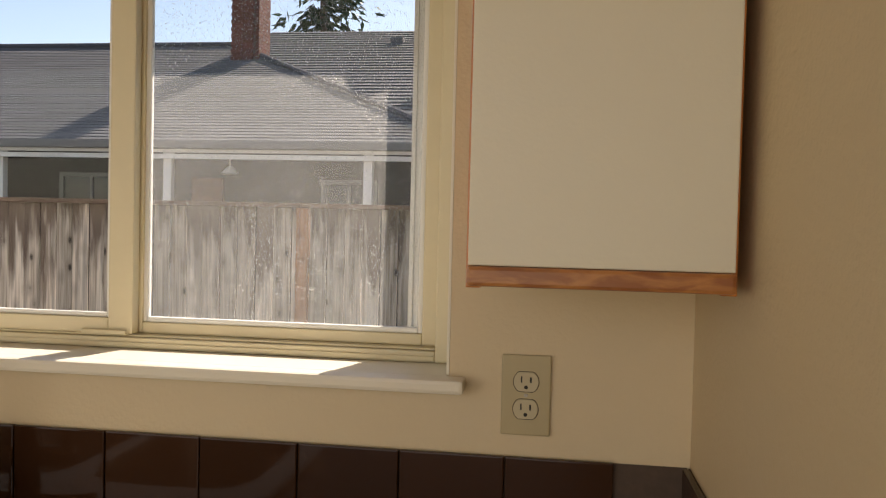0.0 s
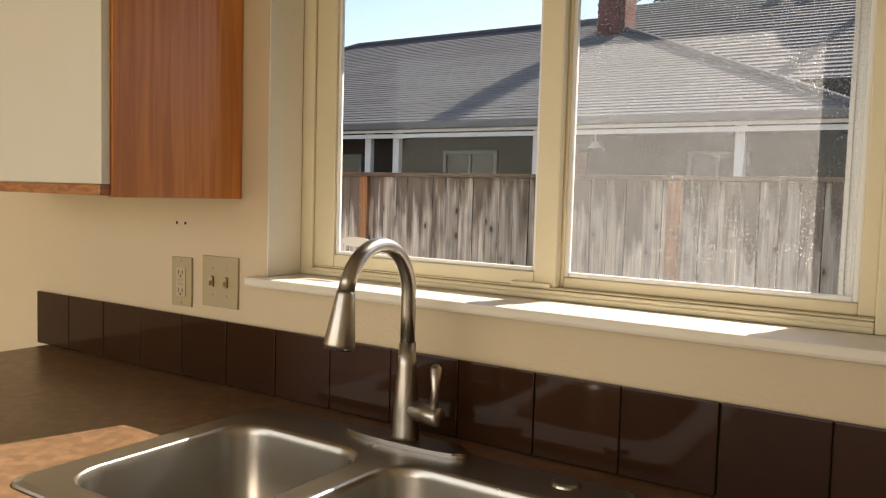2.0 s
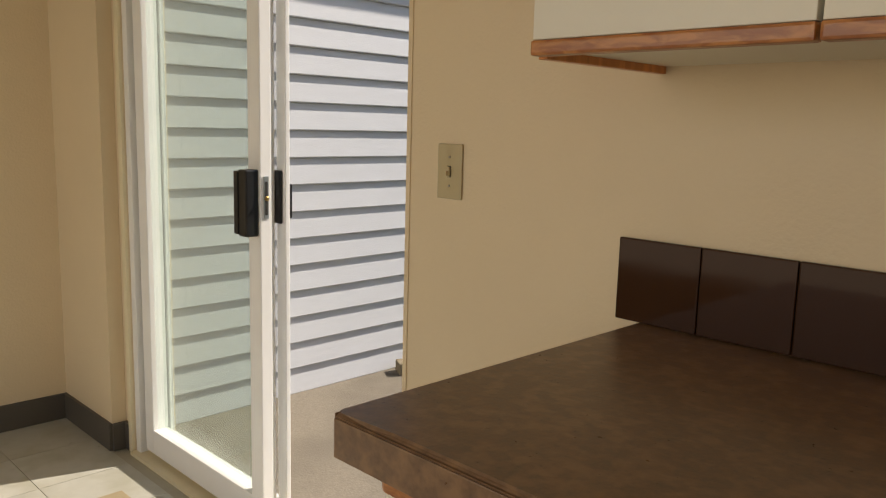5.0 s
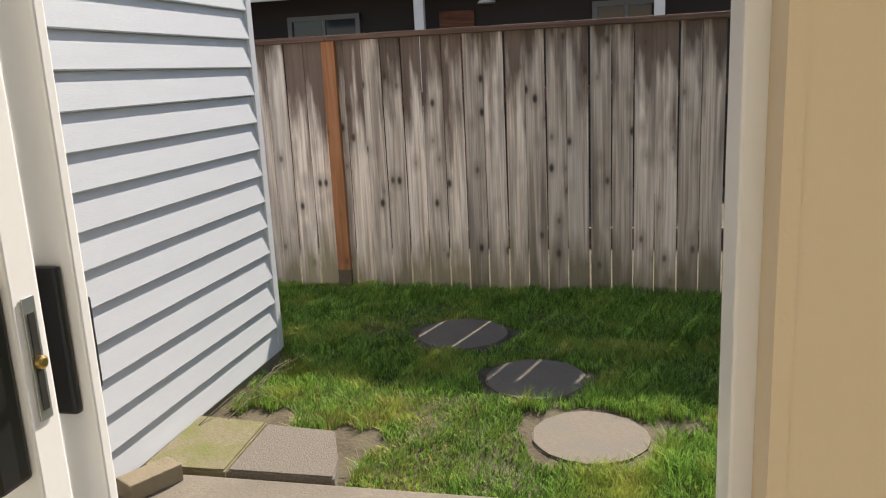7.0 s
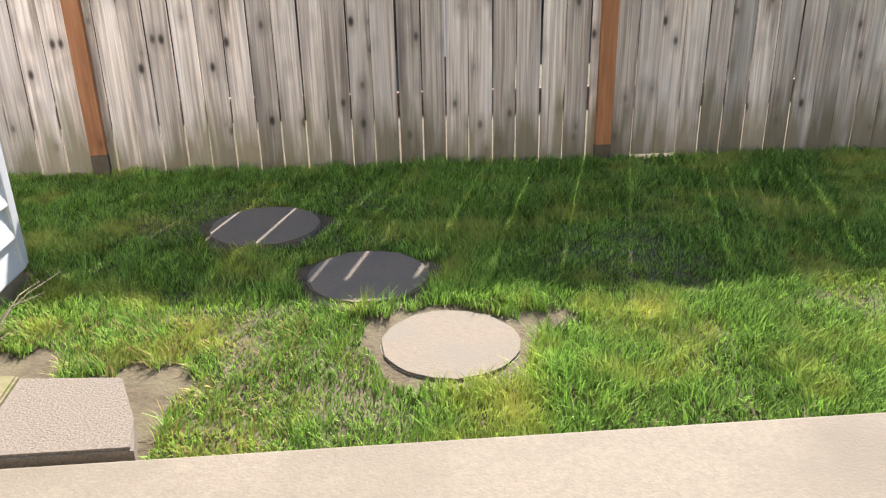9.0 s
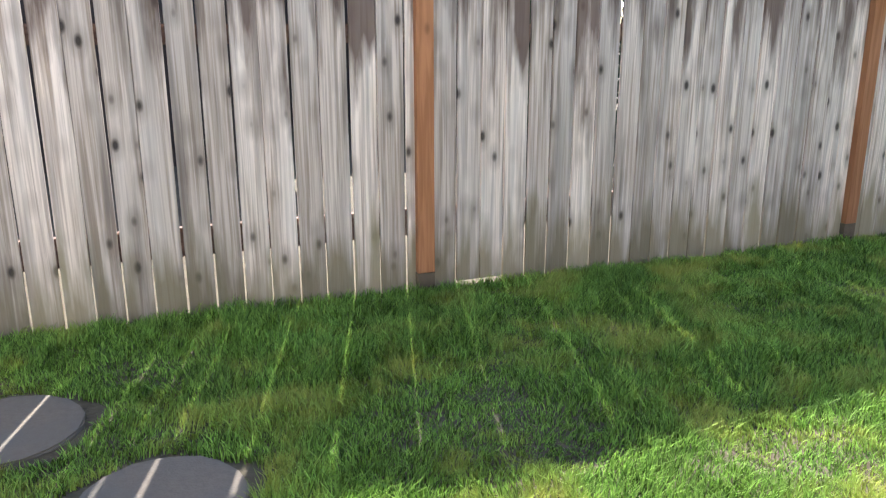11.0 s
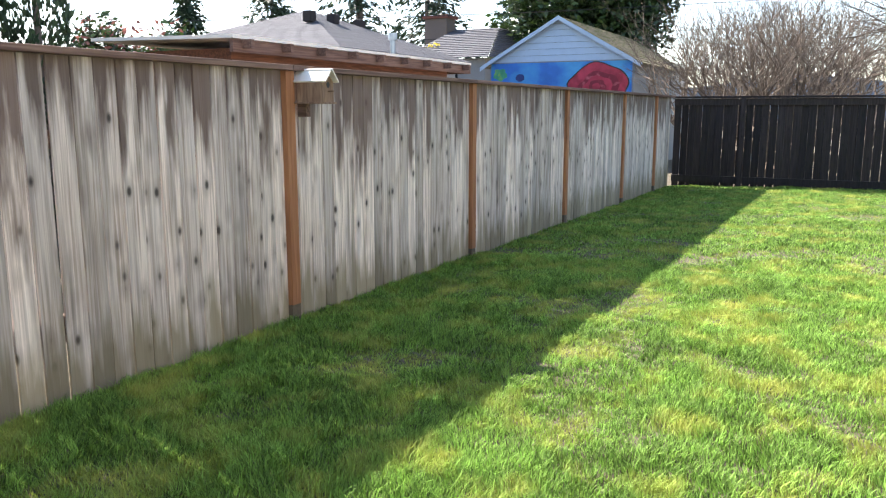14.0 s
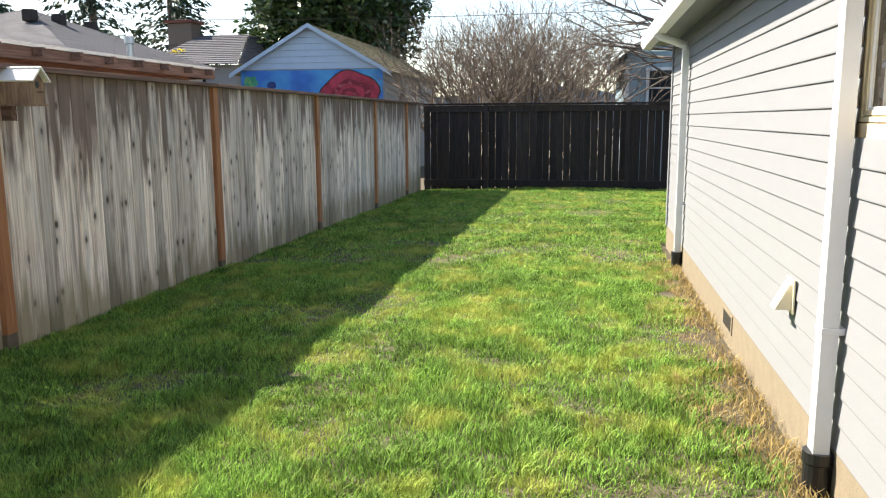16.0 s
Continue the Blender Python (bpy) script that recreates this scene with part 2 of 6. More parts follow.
M = dict(
    wall=mat("cream wall paint", (0.68, 0.555, 0.37), 0.55, var=0.03, scale=2.5, bump=0.25, bump_scale=120),
    # ceiling colour is lowered so the sink reflects a dim ceiling
    ceil=mat("dimmed ceiling paint", (0.52, 0.47, 0.38), 0.8, var=0.03, bump=0.3, bump_scale=90),
    trim=mat("cream window frame paint", (0.72, 0.64, 0.44), 0.4, var=0.04, scale=9, bump=0.08, bump_scale=40),
    sill=mat("white sill paint", (0.80, 0.75, 0.64), 0.35, var=0.03, scale=5, bump=0.06, bump_scale=30),
    vinyl=mat("white vinyl frame", (0.82, 0.82, 0.80), 0.35, var=0.03, scale=5),
    alu=mat("white aluminium", (0.78, 0.78, 0.76), 0.35, var=0.03, scale=8),
    laminate=mat("white cabinet laminate", (0.70, 0.66, 0.55), 0.38, var=0.025, scale=3, bump=0.05, bump_scale=200),
    oak=wood_mat("oak trim", (0.46, 0.185, 0.05), (0.28, 0.09, 0.022), (26, 90, 90), 0.38, bump=0.08, coat=0.25),
    oak_up=wood_mat("oak veneer", (0.66, 0.25, 0.06), (0.50, 0.17, 0.038), (60, 60, 3), 0.36, bump=0.06, coat=0.3),
    counter=mat("brown laminate worktop", (0.155, 0.087, 0.046), 0.33, var=0.35, scale=90, bump=0.06, bump_scale=160, second=(0.23, 0.13, 0.066), second_scale=40, second_at=(0.45, 0.65), rough_var=0.06),
    tile=mat("glazed brown tile", (0.042, 0.018, 0.009), 0.07, var=0.12, scale=4, bump=0.035, bump_scale=14, obj_rand=0.14, spec=0.2),
    grout=mat("tile grout", (0.09, 0.06, 0.045), 0.85, var=0.15, scale=60),
    steel=mat("brushed steel", (0.46, 0.44, 0.40), 0.29, 1.0, var=0.03, scale=3, rough_var=0.03),
    nickel=mat("brushed nickel", (0.42, 0.395, 0.36), 0.29, 1.0, var=0.05, scale=10),
    almond=mat("almond plastic", (0.46, 0.38, 0.225), 0.35, var=0.03, scale=20),
    almond_d=mat("aged almond plastic", (0.52, 0.45, 0.30), 0.33, var=0.03, scale=20),
    slot=mat("dark slot", (0.02, 0.018, 0.015), 0.6),
    black=mat("black plastic", (0.012, 0.012, 0.013), 0.35, var=0.1, scale=20, bump=0.04),
    brass=mat("brass", (0.60, 0.42, 0.16), 0.3, 1.0),
    base=mat("dark vinyl baseboard", (0.085, 0.075, 0.062), 0.5, var=0.08, scale=8),
    lino=mat("pale vinyl tile", (0.48, 0.475, 0.42), 0.32, var=0.1, scale=9, bump=0.1, bump_scale=30, obj_rand=0.05, second=(0.40, 0.39, 0.32), second_scale=6, rough_var=0.06),
    lino_joint=mat("vinyl joint", (0.40, 0.37, 0.29), 0.6, var=0.1),
    register=mat("beige floor register", (0.42, 0.34, 0.22), 0.45, 0.2, var=0.08, scale=30),
    siding=mat("pale vinyl siding", (0.48, 0.50, 0.53), 0.5, var=0.04, scale=3, bump=0.12, bump_scale=45, stretch=(1, 1, 6)),
    siding_w=mat("white painted siding", (0.225, 0.233, 0.240), 0.55, var=0.035, scale=4, bump=0.1, bump_scale=50, stretch=(1, 1, 4)),
    concrete=mat("patio concrete", (0.165, 0.142, 0.108), 0.85, var=0.2, scale=70, bump=0.45, bump_scale=120, second=(0.125, 0.107, 0.08), second_scale=2.2),
    foundation=mat("foundation concrete", (0.20, 0.165, 0.108), 0.9, var=0.15, scale=12, bump=0.4, bump_scale=70),
    paver=mat("mossy paver", (0.170, 0.149, 0.085), 0.95, var=0.25, scale=35, bump=0.6, bump_scale=90, second=(0.13, 0.135, 0.04), second_scale=6),
    aggregate=mat("exposed aggregate slab", (0.149, 0.127, 0.102), 0.9, var=0.45, scale=130, bump=0.9, bump_scale=160),
    stone=mat("stepping stone", (0.152, 0.127, 0.096), 0.9, var=0.16, scale=40, bump=0.4, bump_scale=110, second=(0.14, 0.125, 0.10), second_scale=5, obj_rand=0.06),
    soil=mat("lawn soil", (0.075, 0.058, 0.034), 1.0, var=0.5, scale=40, bump=1.0, bump_scale=60, second=(0.10, 0.085, 0.05), second_scale=5, second_at=(0.42, 0.56)),
    grass=mat("grass blades", (0.185, 0.322, 0.06), 0.6, var=0.4, scale=1.6, island=0.8, second=(0.49, 0.48, 0.11), second_scale=3.1, second_at=(0.49, 0.78), transl=0.3, spec=0.1),
    drygrass=mat("dry grass", (0.36, 0.27, 0.10), 0.8, var=0.2, island=0.35, transl=0.3),
    board=wood_mat("weathered cedar board", (0.80, 0.69, 0.60), (0.40, 0.315, 0.25), (70, 70, 1.6), 0.85, knots=0.95, bump=0.45, obj_rand=0.30,
                   top_stain=(0.10, 0.062, 0.046), foot_stain=(0.27, 0.225, 0.14), streak=0.9, light=(0.80, 0.74, 0.68), blotch=(0.21, 0.175, 0.15), ramp_at=(0.34, 0.62)),
    post=wood_mat("reddish cedar post", (0.45, 0.20, 0.088), (0.33, 0.135, 0.055), (40, 40, 2), 0.8, knots=0.35, bump=0.3, obj_rand=0.12),
    cap=wood_mat("brown fence cap", (0.20, 0.12, 0.085), (0.11, 0.06, 0.042), (2, 50, 50), 0.85, bump=0.4, obj_rand=0.15),
    darkboard=wood_mat("dark stained board", (0.035, 0.024, 0.020), (0.018, 0.012, 0.010), (40, 40, 2), 0.85, knots=0.5, bump=0.3, obj_rand=0.35),
    shedwood=wood_mat("reddish shed boards", (0.17, 0.07, 0.035), (0.09, 0.035, 0.018), (3, 40, 40), 0.85, bump=0.3),
    nframe=mat("grey window frame paint", (0.13, 0.13, 0.125), 0.6, var=0.05, scale=5),
    postfoot=mat("treated post foot", (0.13, 0.10, 0.065), 0.9, var=0.2, scale=20),
    shingle=mat("grey roof shingles", (0.115, 0.115, 0.12), 0.9, var=0.3, scale=40, bump=0.5, bump_scale=120, island=0.16),
    fascia=mat("white gutter paint", (0.72, 0.72, 0.70), 0.45, var=0.05, scale=3),
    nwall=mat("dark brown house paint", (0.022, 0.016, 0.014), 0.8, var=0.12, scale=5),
    glassdark=mat("dark window glass", (0.02, 0.025, 0.03), 0.05, var=0.1, spec=0.35),
    brick=mat("red chimney brick", (0.15, 0.055, 0.04), 0.9, var=0.2, scale=20, bump=0.4, bump_scale=50, obj_rand=0.2),
    mortar=mat("mortar", (0.14, 0.11, 0.095), 0.95, var=0.1, scale=20),
    metal=mat("galvanised pipe", (0.45, 0.47, 0.48), 0.4, 0.9, var=0.1),
    birdwood=wood_mat("birdhouse wood", (0.30, 0.19, 0.11), (0.18, 0.105, 0.06), (40, 40, 4), 0.8, bump=0.2),
    shingle_l=mat("pale grey roof shingles", (0.075, 0.075, 0.085), 0.9, var=0.25, scale=30, bump=0.4, bump_scale=100, island=0.14),
    moss_roof=mat("mossy brown shingles", (0.30, 0.25, 0.16), 0.95, var=0.3, scale=12, bump=0.5, bump_scale=60, second=(0.18, 0.18, 0.07), second_scale=3, island=0.15),
    blue_pale=mat("pale blue paint", (0.38, 0.49, 0.62), 0.6, var=0.06, scale=6),
    blue_wall=mat("pale blue siding", (0.27, 0.37, 0.42), 0.65, var=0.06, scale=4),
    mural_blue=mat("blue mural paint", (0.03, 0.16, 0.52), 0.6, var=0.25, scale=1.5, second=(0.06, 0.32, 0.62), second_scale=1.2),
    mural_red=mat("red mural paint", (0.42, 0.03, 0.06), 0.6, var=0.3, scale=4, second=(0.25, 0.012, 0.03), second_scale=3),
    mural_red2=mat("dark red mural paint", (0.20, 0.01, 0.025), 0.6, var=0.2, scale=6, second=(0.50, 0.10, 0.12), second_scale=5, second_at=(0.55, 0.7)),
    mural_dark=mat("dark blue mural paint", (0.02, 0.04, 0.16), 0.6, var=0.2),
    mural_green=mat("green mural paint", (0.05, 0.30, 0.16), 0.6, var=0.3, second=(0.3, 0.5, 0.05), second_scale=4),
    bark=mat("grey brown bark", (0.13, 0.105, 0.085), 0.95, var=0.3, scale=15, bump=0.6, bump_scale=40),
    twig=mat("bare brown twigs", (0.15, 0.115, 0.085), 0.9, var=0.3, scale=3, island=0.3),
    leaf_dark=mat("dark evergreen leaves", (0.035, 0.065, 0.018), 0.35, var=0.3, scale=2, island=0.45, transl=0.2),
    leaf_red=mat("reddish young leaves", (0.20, 0.075, 0.06), 0.4, var=0.3, island=0.3, transl=0.3),
    conifer=mat("conifer needles", (0.022, 0.045, 0.018), 0.6, var=0.3, scale=2, island=0.45, transl=0.1),
    yellow=mat("yellow blossom", (0.65, 0.52, 0.03), 0.7, var=0.2, island=0.2, transl=0.3),
    ridge=mat("hazy wooded ridge", (0.16, 0.20, 0.25), 1.0, var=0.2, scale=0.1),
    pane=glass_mat("window glass"),
    pane_dirty=glass_mat("sun-lit dusty window glass", haze=0.09, dust=0.75),
    pane_green=glass_mat("door glass", (0.86, 0.93, 0.88), haze=0.03),
    screen=mesh_mat("insect screen", (0.10, 0.10, 0.10), 0.0015),
)


# ---- building helpers ----
def bm_obj(name, bm, material, parent=None, smooth=False, label=""):
    me = bpy.data.meshes.new(name)
    bm.normal_update()
    bm.to_mesh(me)
    bm.free()
    mats = material if isinstance(material, (list, tuple)) else [material]
    for k in mats:
        me.materials.append(k)
    if smooth:
        for p in me.polygons:
            p.use_smooth = True
    ob = new(name, me)
    if parent:
        ob.parent = parent
    if label:
        ob["label"] = label
    return ob


def part(name, bm, material, parent, label="", smooth=False):
    return bm_obj(name, bm, material, parent, smooth, label)


def thing(name, at, label, category, group="", kind="", rz=0):
    ob = new(name)
    ob.matrix_world = pose(*at, 0, 0, rz)
    return tagged(ob, label, category, group, kind)


def box(bm, x0, x1, y0, y1, z0, z1, bevel=0.0, mi=0, m=None):
    vs = [bm.verts.new((x, y, z)) for z in (z0, z1) for y in (y0, y1) for x in (x0, x1)]
    if m is not None:
        for v in vs:
            v.co = m @ v.co
    fs = [bm.faces.new([vs[i] for i in f]) for f in ((0, 2, 3, 1), (4, 5, 7, 6), (0, 1, 5, 4), (1, 3, 7, 5), (3, 2, 6, 7), (2, 0, 4, 6))]
    for f in fs:
        f.material_index = mi
    if bevel:
        es = list({e for f in fs for e in f.edges})
        bmesh.ops.bevel(bm, geom=es, offset=bevel, segments=2, affect="EDGES", profile=0.6)
    return bm


def boxes(*specs, bevel=0.0):
    bm = bmesh.new()
    for s in specs:
        box(bm, *s, bevel=bevel)
    return bm


def tube(bm, pts, radii, seg=14, caps=True):
    """A round tube along points with a radius at each."""
    pts = [Vector(p) for p in pts]
    if not isinstance(radii, (list, tuple)):
        radii = [radii] * len(pts)
    rings = []
    ref = None
    for i, p in enumerate(pts):
        d = (pts[min(i + 1, len(pts) - 1)] - pts[max(i - 1, 0)]).normalized()
        if ref is None:
            ref = Vector((0, 0, 1)) if abs(d.z) < 0.9 else Vector((1, 0, 0))
        u = d.cross(ref).normalized()
        ref = u.cross(d).normalized()
        rings.append([bm.verts.new(p + (u * math.cos(2 * math.pi * k / seg) + ref * math.sin(2 * math.pi * k / seg)) * radii[i]) for k in range(seg)])
    for a, b in zip(rings, rings[1:]):
        for k in range(seg):
            bm.faces.new((a[k], a[(k + 1) % seg], b[(k + 1) % seg], b[k]))
    if caps:
        bm.faces.new(list(reversed(rings[0])))
        bm.faces.new(rings[-1])
    return bm


def rounded(x0, x1, y0, y1, r, seg=6):
    """The outline of a rectangle with round corners, counter-clockwise."""
    out = []
    for cx, cy, a0 in ((x1 - r, y0 + r, -90), (x1 - r, y1 - r, 0), (x0 + r, y1 - r, 90), (x0 + r, y0 + r, 180)):
        for k in range(seg + 1):
            a = radians(a0 + 90 * k / seg)
            out.append((cx + r * math.cos(a), cy + r * math.sin(a)))
    return out


def prism(bm, outline, z0, z1, mi=0):
    lo = [bm.verts.new((x, y, z0)) for x, y in outline]
    hi = [bm.verts.new((x, y, z1)) for x, y in outline]
    n = len(outline)
    for i in range(n):
        bm.faces.new((lo[i], lo[(i + 1) % n], hi[(i + 1) % n], hi[i])).material_index = mi
    bm.faces.new(hi).material_index = mi
    bm.faces.new(list(reversed(lo))).material_index = mi
    return bm


def ground_z(x, y=3.0):
    """The lawn falls gently along the fence and towards it."""
    return -0.135 - 0.008 * (max(-8.0, min(x, 40.0)) + 4.0) - 0.03 * max(0.0, min(y, 5.0) - 2.2)


# ---- the room ----
X_END, X_R, Y_B, H = -4.62, 0.337, -3.2, 2.44
WIN = (-1.18, -0.003, 1.165, 2.25)          # opening: x0, x1, sill, head
DOOR = (-4.09, -2.6, 0.0, 2.03)
WT = 0.16
rng = random.Random(4)


def wall(name, specs, material, label):
    return tagged(bm_obj(name, boxes(*specs), material), label, "wall", kind="structure")


wall("wall_north", [
    (X_END, DOOR[0], 0, WT, -0.12, H), (DOOR[0], DOOR[1], 0, WT, DOOR[3], H), (DOOR[0], DOOR[1], 0, WT, -0.12, -0.025),
    (DOOR[1], WIN[0], 0, WT, -0.12, H), (WIN[0], WIN[1], 0, WT, -0.12, WIN[2]), (WIN[0], WIN[1], 0, WT, WIN[3], H), (WIN[1], X_R + 0.12, 0, WT, -0.12, H),
], M["wall"], "cream painted kitchen wall with window and door openings")
wall("wall_nook_return", [(X_END, -4.16, -0.055, -0.001, 0, H)], M["wall"], "cream painted wall thickening beside the patio door")
wall("wall_east", [(X_R, X_R + 0.12, Y_B, -0.001, -0.12, H)], M["wall"], "cream painted kitchen side wall")
wall("wall_west", [(X_END - 0.12, X_END, Y_B, -0.001, -0.12, H)], M["wall"], "cream painted nook wall")
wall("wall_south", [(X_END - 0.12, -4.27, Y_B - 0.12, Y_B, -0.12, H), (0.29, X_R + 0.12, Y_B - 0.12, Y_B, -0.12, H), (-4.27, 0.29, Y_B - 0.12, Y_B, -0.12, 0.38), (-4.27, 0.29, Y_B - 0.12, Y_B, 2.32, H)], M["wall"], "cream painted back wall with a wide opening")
# out of view; its dimness is put into the colour
tagged(bm_obj("ceiling", boxes((X_END - 0.12, X_R + 0.12, Y_B - 0.12, WT, H, H + 0.15)), M["ceil"]), "unseen kitchen ceiling, its dimness put into the colour", "ceiling", kind="structure")
floor = tagged(bm_obj("floor", boxes((X_END, X_R, Y_B, -0.001, -0.12, -0.004)), M["lino_joint"]), "pale vinyl tile kitchen floor with sunlit patches", "floor", kind="structure")
bm = bmesh.new()
for x0, x1, y0, y1 in ((X_END, X_END + 0.012, Y_B, -0.056), (X_END + 0.012, -4.16, -0.067, -0.055), (-4.16, -4.148, -0.055, -0.0125), (-4.16, DOOR[0] - 0.03, -0.012, 0.0), (-2.6, -2.02, -0.012, 0)):
    box(bm, x0, x1, y0, y1, 0.0, 0.105)
tagged(bm_obj("baseboard", bm, M["base"]), "dark grey vinyl cove baseboard along the nook walls", "baseboard", kind="structure")

# ---- window ----
def bar_frame(x0, x1, z0, z1, y0, y1, w, bottom=None):
    """Four bars round an opening, butted."""
    b = bottom if bottom else w
    return boxes((x0, x0 + w, y0, y1, z0, z1), (x1 - w, x1, y0, y1, z0, z1), (x0 + w, x1 - w, y0, y1, z0, z0 + b), (x0 + w, x1 - w, y0, y1, z1 - w, z1), bevel=0.003)


def sheet(x0, x1, y, z0, z1):
    """A thin pane or cloth held in a frame."""
    bm = bmesh.new()
    bm.faces.new([bm.verts.new(p) for p in ((x0, y, z0), (x1, y, z0), (x1, y, z1), (x0, y, z1))])
    return bm


win = thing("window_1", (-0.59, 0.1, 1.165), "cream-framed sliding kitchen window with a dusty pane", "window", kind="structure")


def local(bm, ob):
    bmesh.ops.translate(bm, verts=bm.verts, vec=-ob.matrix_world.translation)
    return bm


def put(name, bm, material, parent, label="", smooth=False):
    """A part given in world places, under a thing."""
    return part(name, local(bm, parent), material, parent, label, smooth)


put("window_frame", bar_frame(-1.178, -0.005, 1.169, 2.248, 0.07, 0.126, 0.035, 0.018), M["trim"], win)
put("frame_track", boxes((-1.142, -0.041, 0.078, 0.112, 1.1875, 1.191), (-1.142, -0.041, 0.066, 0.0695, 1.172, 1.180), bevel=0.002), M["trim"], win)
sash = put("sliding_sash", boxes((-1.142, -1.085, 0.076, 0.096, 1.1915, 2.213), (-0.597, -0.553, 0.076, 0.096, 1.1915, 2.213), (-1.085, -0.597, 0.076, 0.096, 1.1915, 1.218), (-1.085, -0.597, 0.076, 0.096, 2.14, 2.213), bevel=0.003), M["trim"], win)
put("fixed_sash", boxes((-0.597, -0.548, 0.098, 0.12, 1.1915, 2.213), (-0.066, -0.041, 0.098, 0.12, 1.1915, 2.213), (-0.548, -0.066, 0.098, 0.12, 1.1915, 1.210), (-0.548, -0.066, 0.098, 0.12, 2.14, 2.213), bevel=0.003), M["trim"], win)
put("glazing_bead", bar_frame(-1.085, -0.596, 1.218, 2.139, 0.082, 0.092, 0.008), M["vinyl"], win, "white glazing bead")
put("glazing_bead", bar_frame(-0.549, -0.065, 1.210, 2.139, 0.103, 0.115, 0.009), M["vinyl"], win, "white glazing bead")
p1 = put("pane", sheet(-1.08, -0.6, 0.0865, 1.221, 2.135), M["pane"], win)
p2 = put("pane", sheet(-0.545, -0.069, 0.1085, 1.213, 2.135), M["pane_dirty"], win, "dusty pane with dried water specks")
bm = bmesh.new()
oval = [(-1.030 + 0.040 * math.copysign(abs(math.cos(a)) ** 0.75, math.cos(a)), 1.248 + 0.0105 * math.sin(a)) for a in [2 * math.pi * k / 32 for k in range(32)]]
oa, ob_ = [[bm.verts.new((x, y, z)) for x, z in oval] for y in (0.0855, 0.0862)]
bm.faces.new(oa)
for i in range(32):
    bm.faces.new((oa[i], ob_[i], ob_[(i + 1) % 32], oa[(i + 1) % 32]))
put("sticker", bm, M["vinyl"], win, "white oval sticker on the glass")
p1.visible_shadow = p2.visible_shadow = False
WIN_SHIFT = 0.03
put("sash_latch", boxes((-0.64, -0.56, 0.066, 0.0755, 1.1915, 1.199), bevel=0.002), M["trim"], win)
bm = boxes((-1.205, 0.022, -0.042, -0.001, 1.150, 1.170), bevel=0.006)
box(bm, -1.176, -0.006, -0.001, 0.099, 1.152, 1.169)
win.location.y += WIN_SHIFT
# added lining: its white stands in for light bounced onto the cream reveal
tagged(bm_obj("trim", boxes((-1.1795, -1.1755, 0.0005, 0.098, 1.1705, 2.2495), (-0.0075, -0.0035, 0.0005, 0.098, 1.1705, 2.2495), (-1.1753, -0.0077, 0.0005, 0.098, 2.2455, 2.2495)), M["sill"]), "white lining added to brighten the window reveal", "trim", kind="structure")
tagged(bm_obj("window_sill", bm, M["sill"]), "white painted window stool in full sun", "sill", kind="structure")


# ---- kitchen cabinets ----
def wall_cabinet(x0, x1, doors, label, side_left, side_right, z0=1.345):
    z1, yf = 2.12, -0.312
    cab = thing("wall_cabinet", ((x0 + x1) / 2, -0.16, z0), label, "cabinet", group="kitchen wall cabinets")
    put("body", boxes((x0 + 0.016, x1 - 0.016, yf, -0.002, z0, z1)), M["laminate"], cab)
    for flag, a, b in ((side_left, x0, x0 + 0.0155), (side_right, x1 - 0.0155, x1)):
        put("side_panel", boxes((a, b, yf - 0.002, -0.002, z0 - 0.012, z1), bevel=0.0015), M["oak_up"], cab, "orange oak veneer side panel")
    w = (x1 - x0 - 0.004) / doors
    for i in range(doors):
        a = x0 + 0.002 + i * w
        d = put("door", boxes((a + 0.002, a + w - 0.004, yf - 0.021, yf - 0.003, z0 + 0.012, z1), bevel=0.0015), M["laminate"], cab, "flat white laminate door")
        bm = boxes((a + 0.001, a + w - 0.003, yf - 0.025, yf - 0.001, z0 - 0.009, z0 + 0.0115), bevel=0.004)
        pull = bm_obj("finger_pull", local(bm, cab), M["oak"], d, label="oak finger pull strip")
    return cab


wall_cabinet(-2.006, -1.257, 2, "two-door white wall cabinet with oak side and pull strips", False, True)
wall_cabinet(0.052, 0.322, 1, "single-door white wall cabinet with oak edge in the corner", True, False, 1.334)


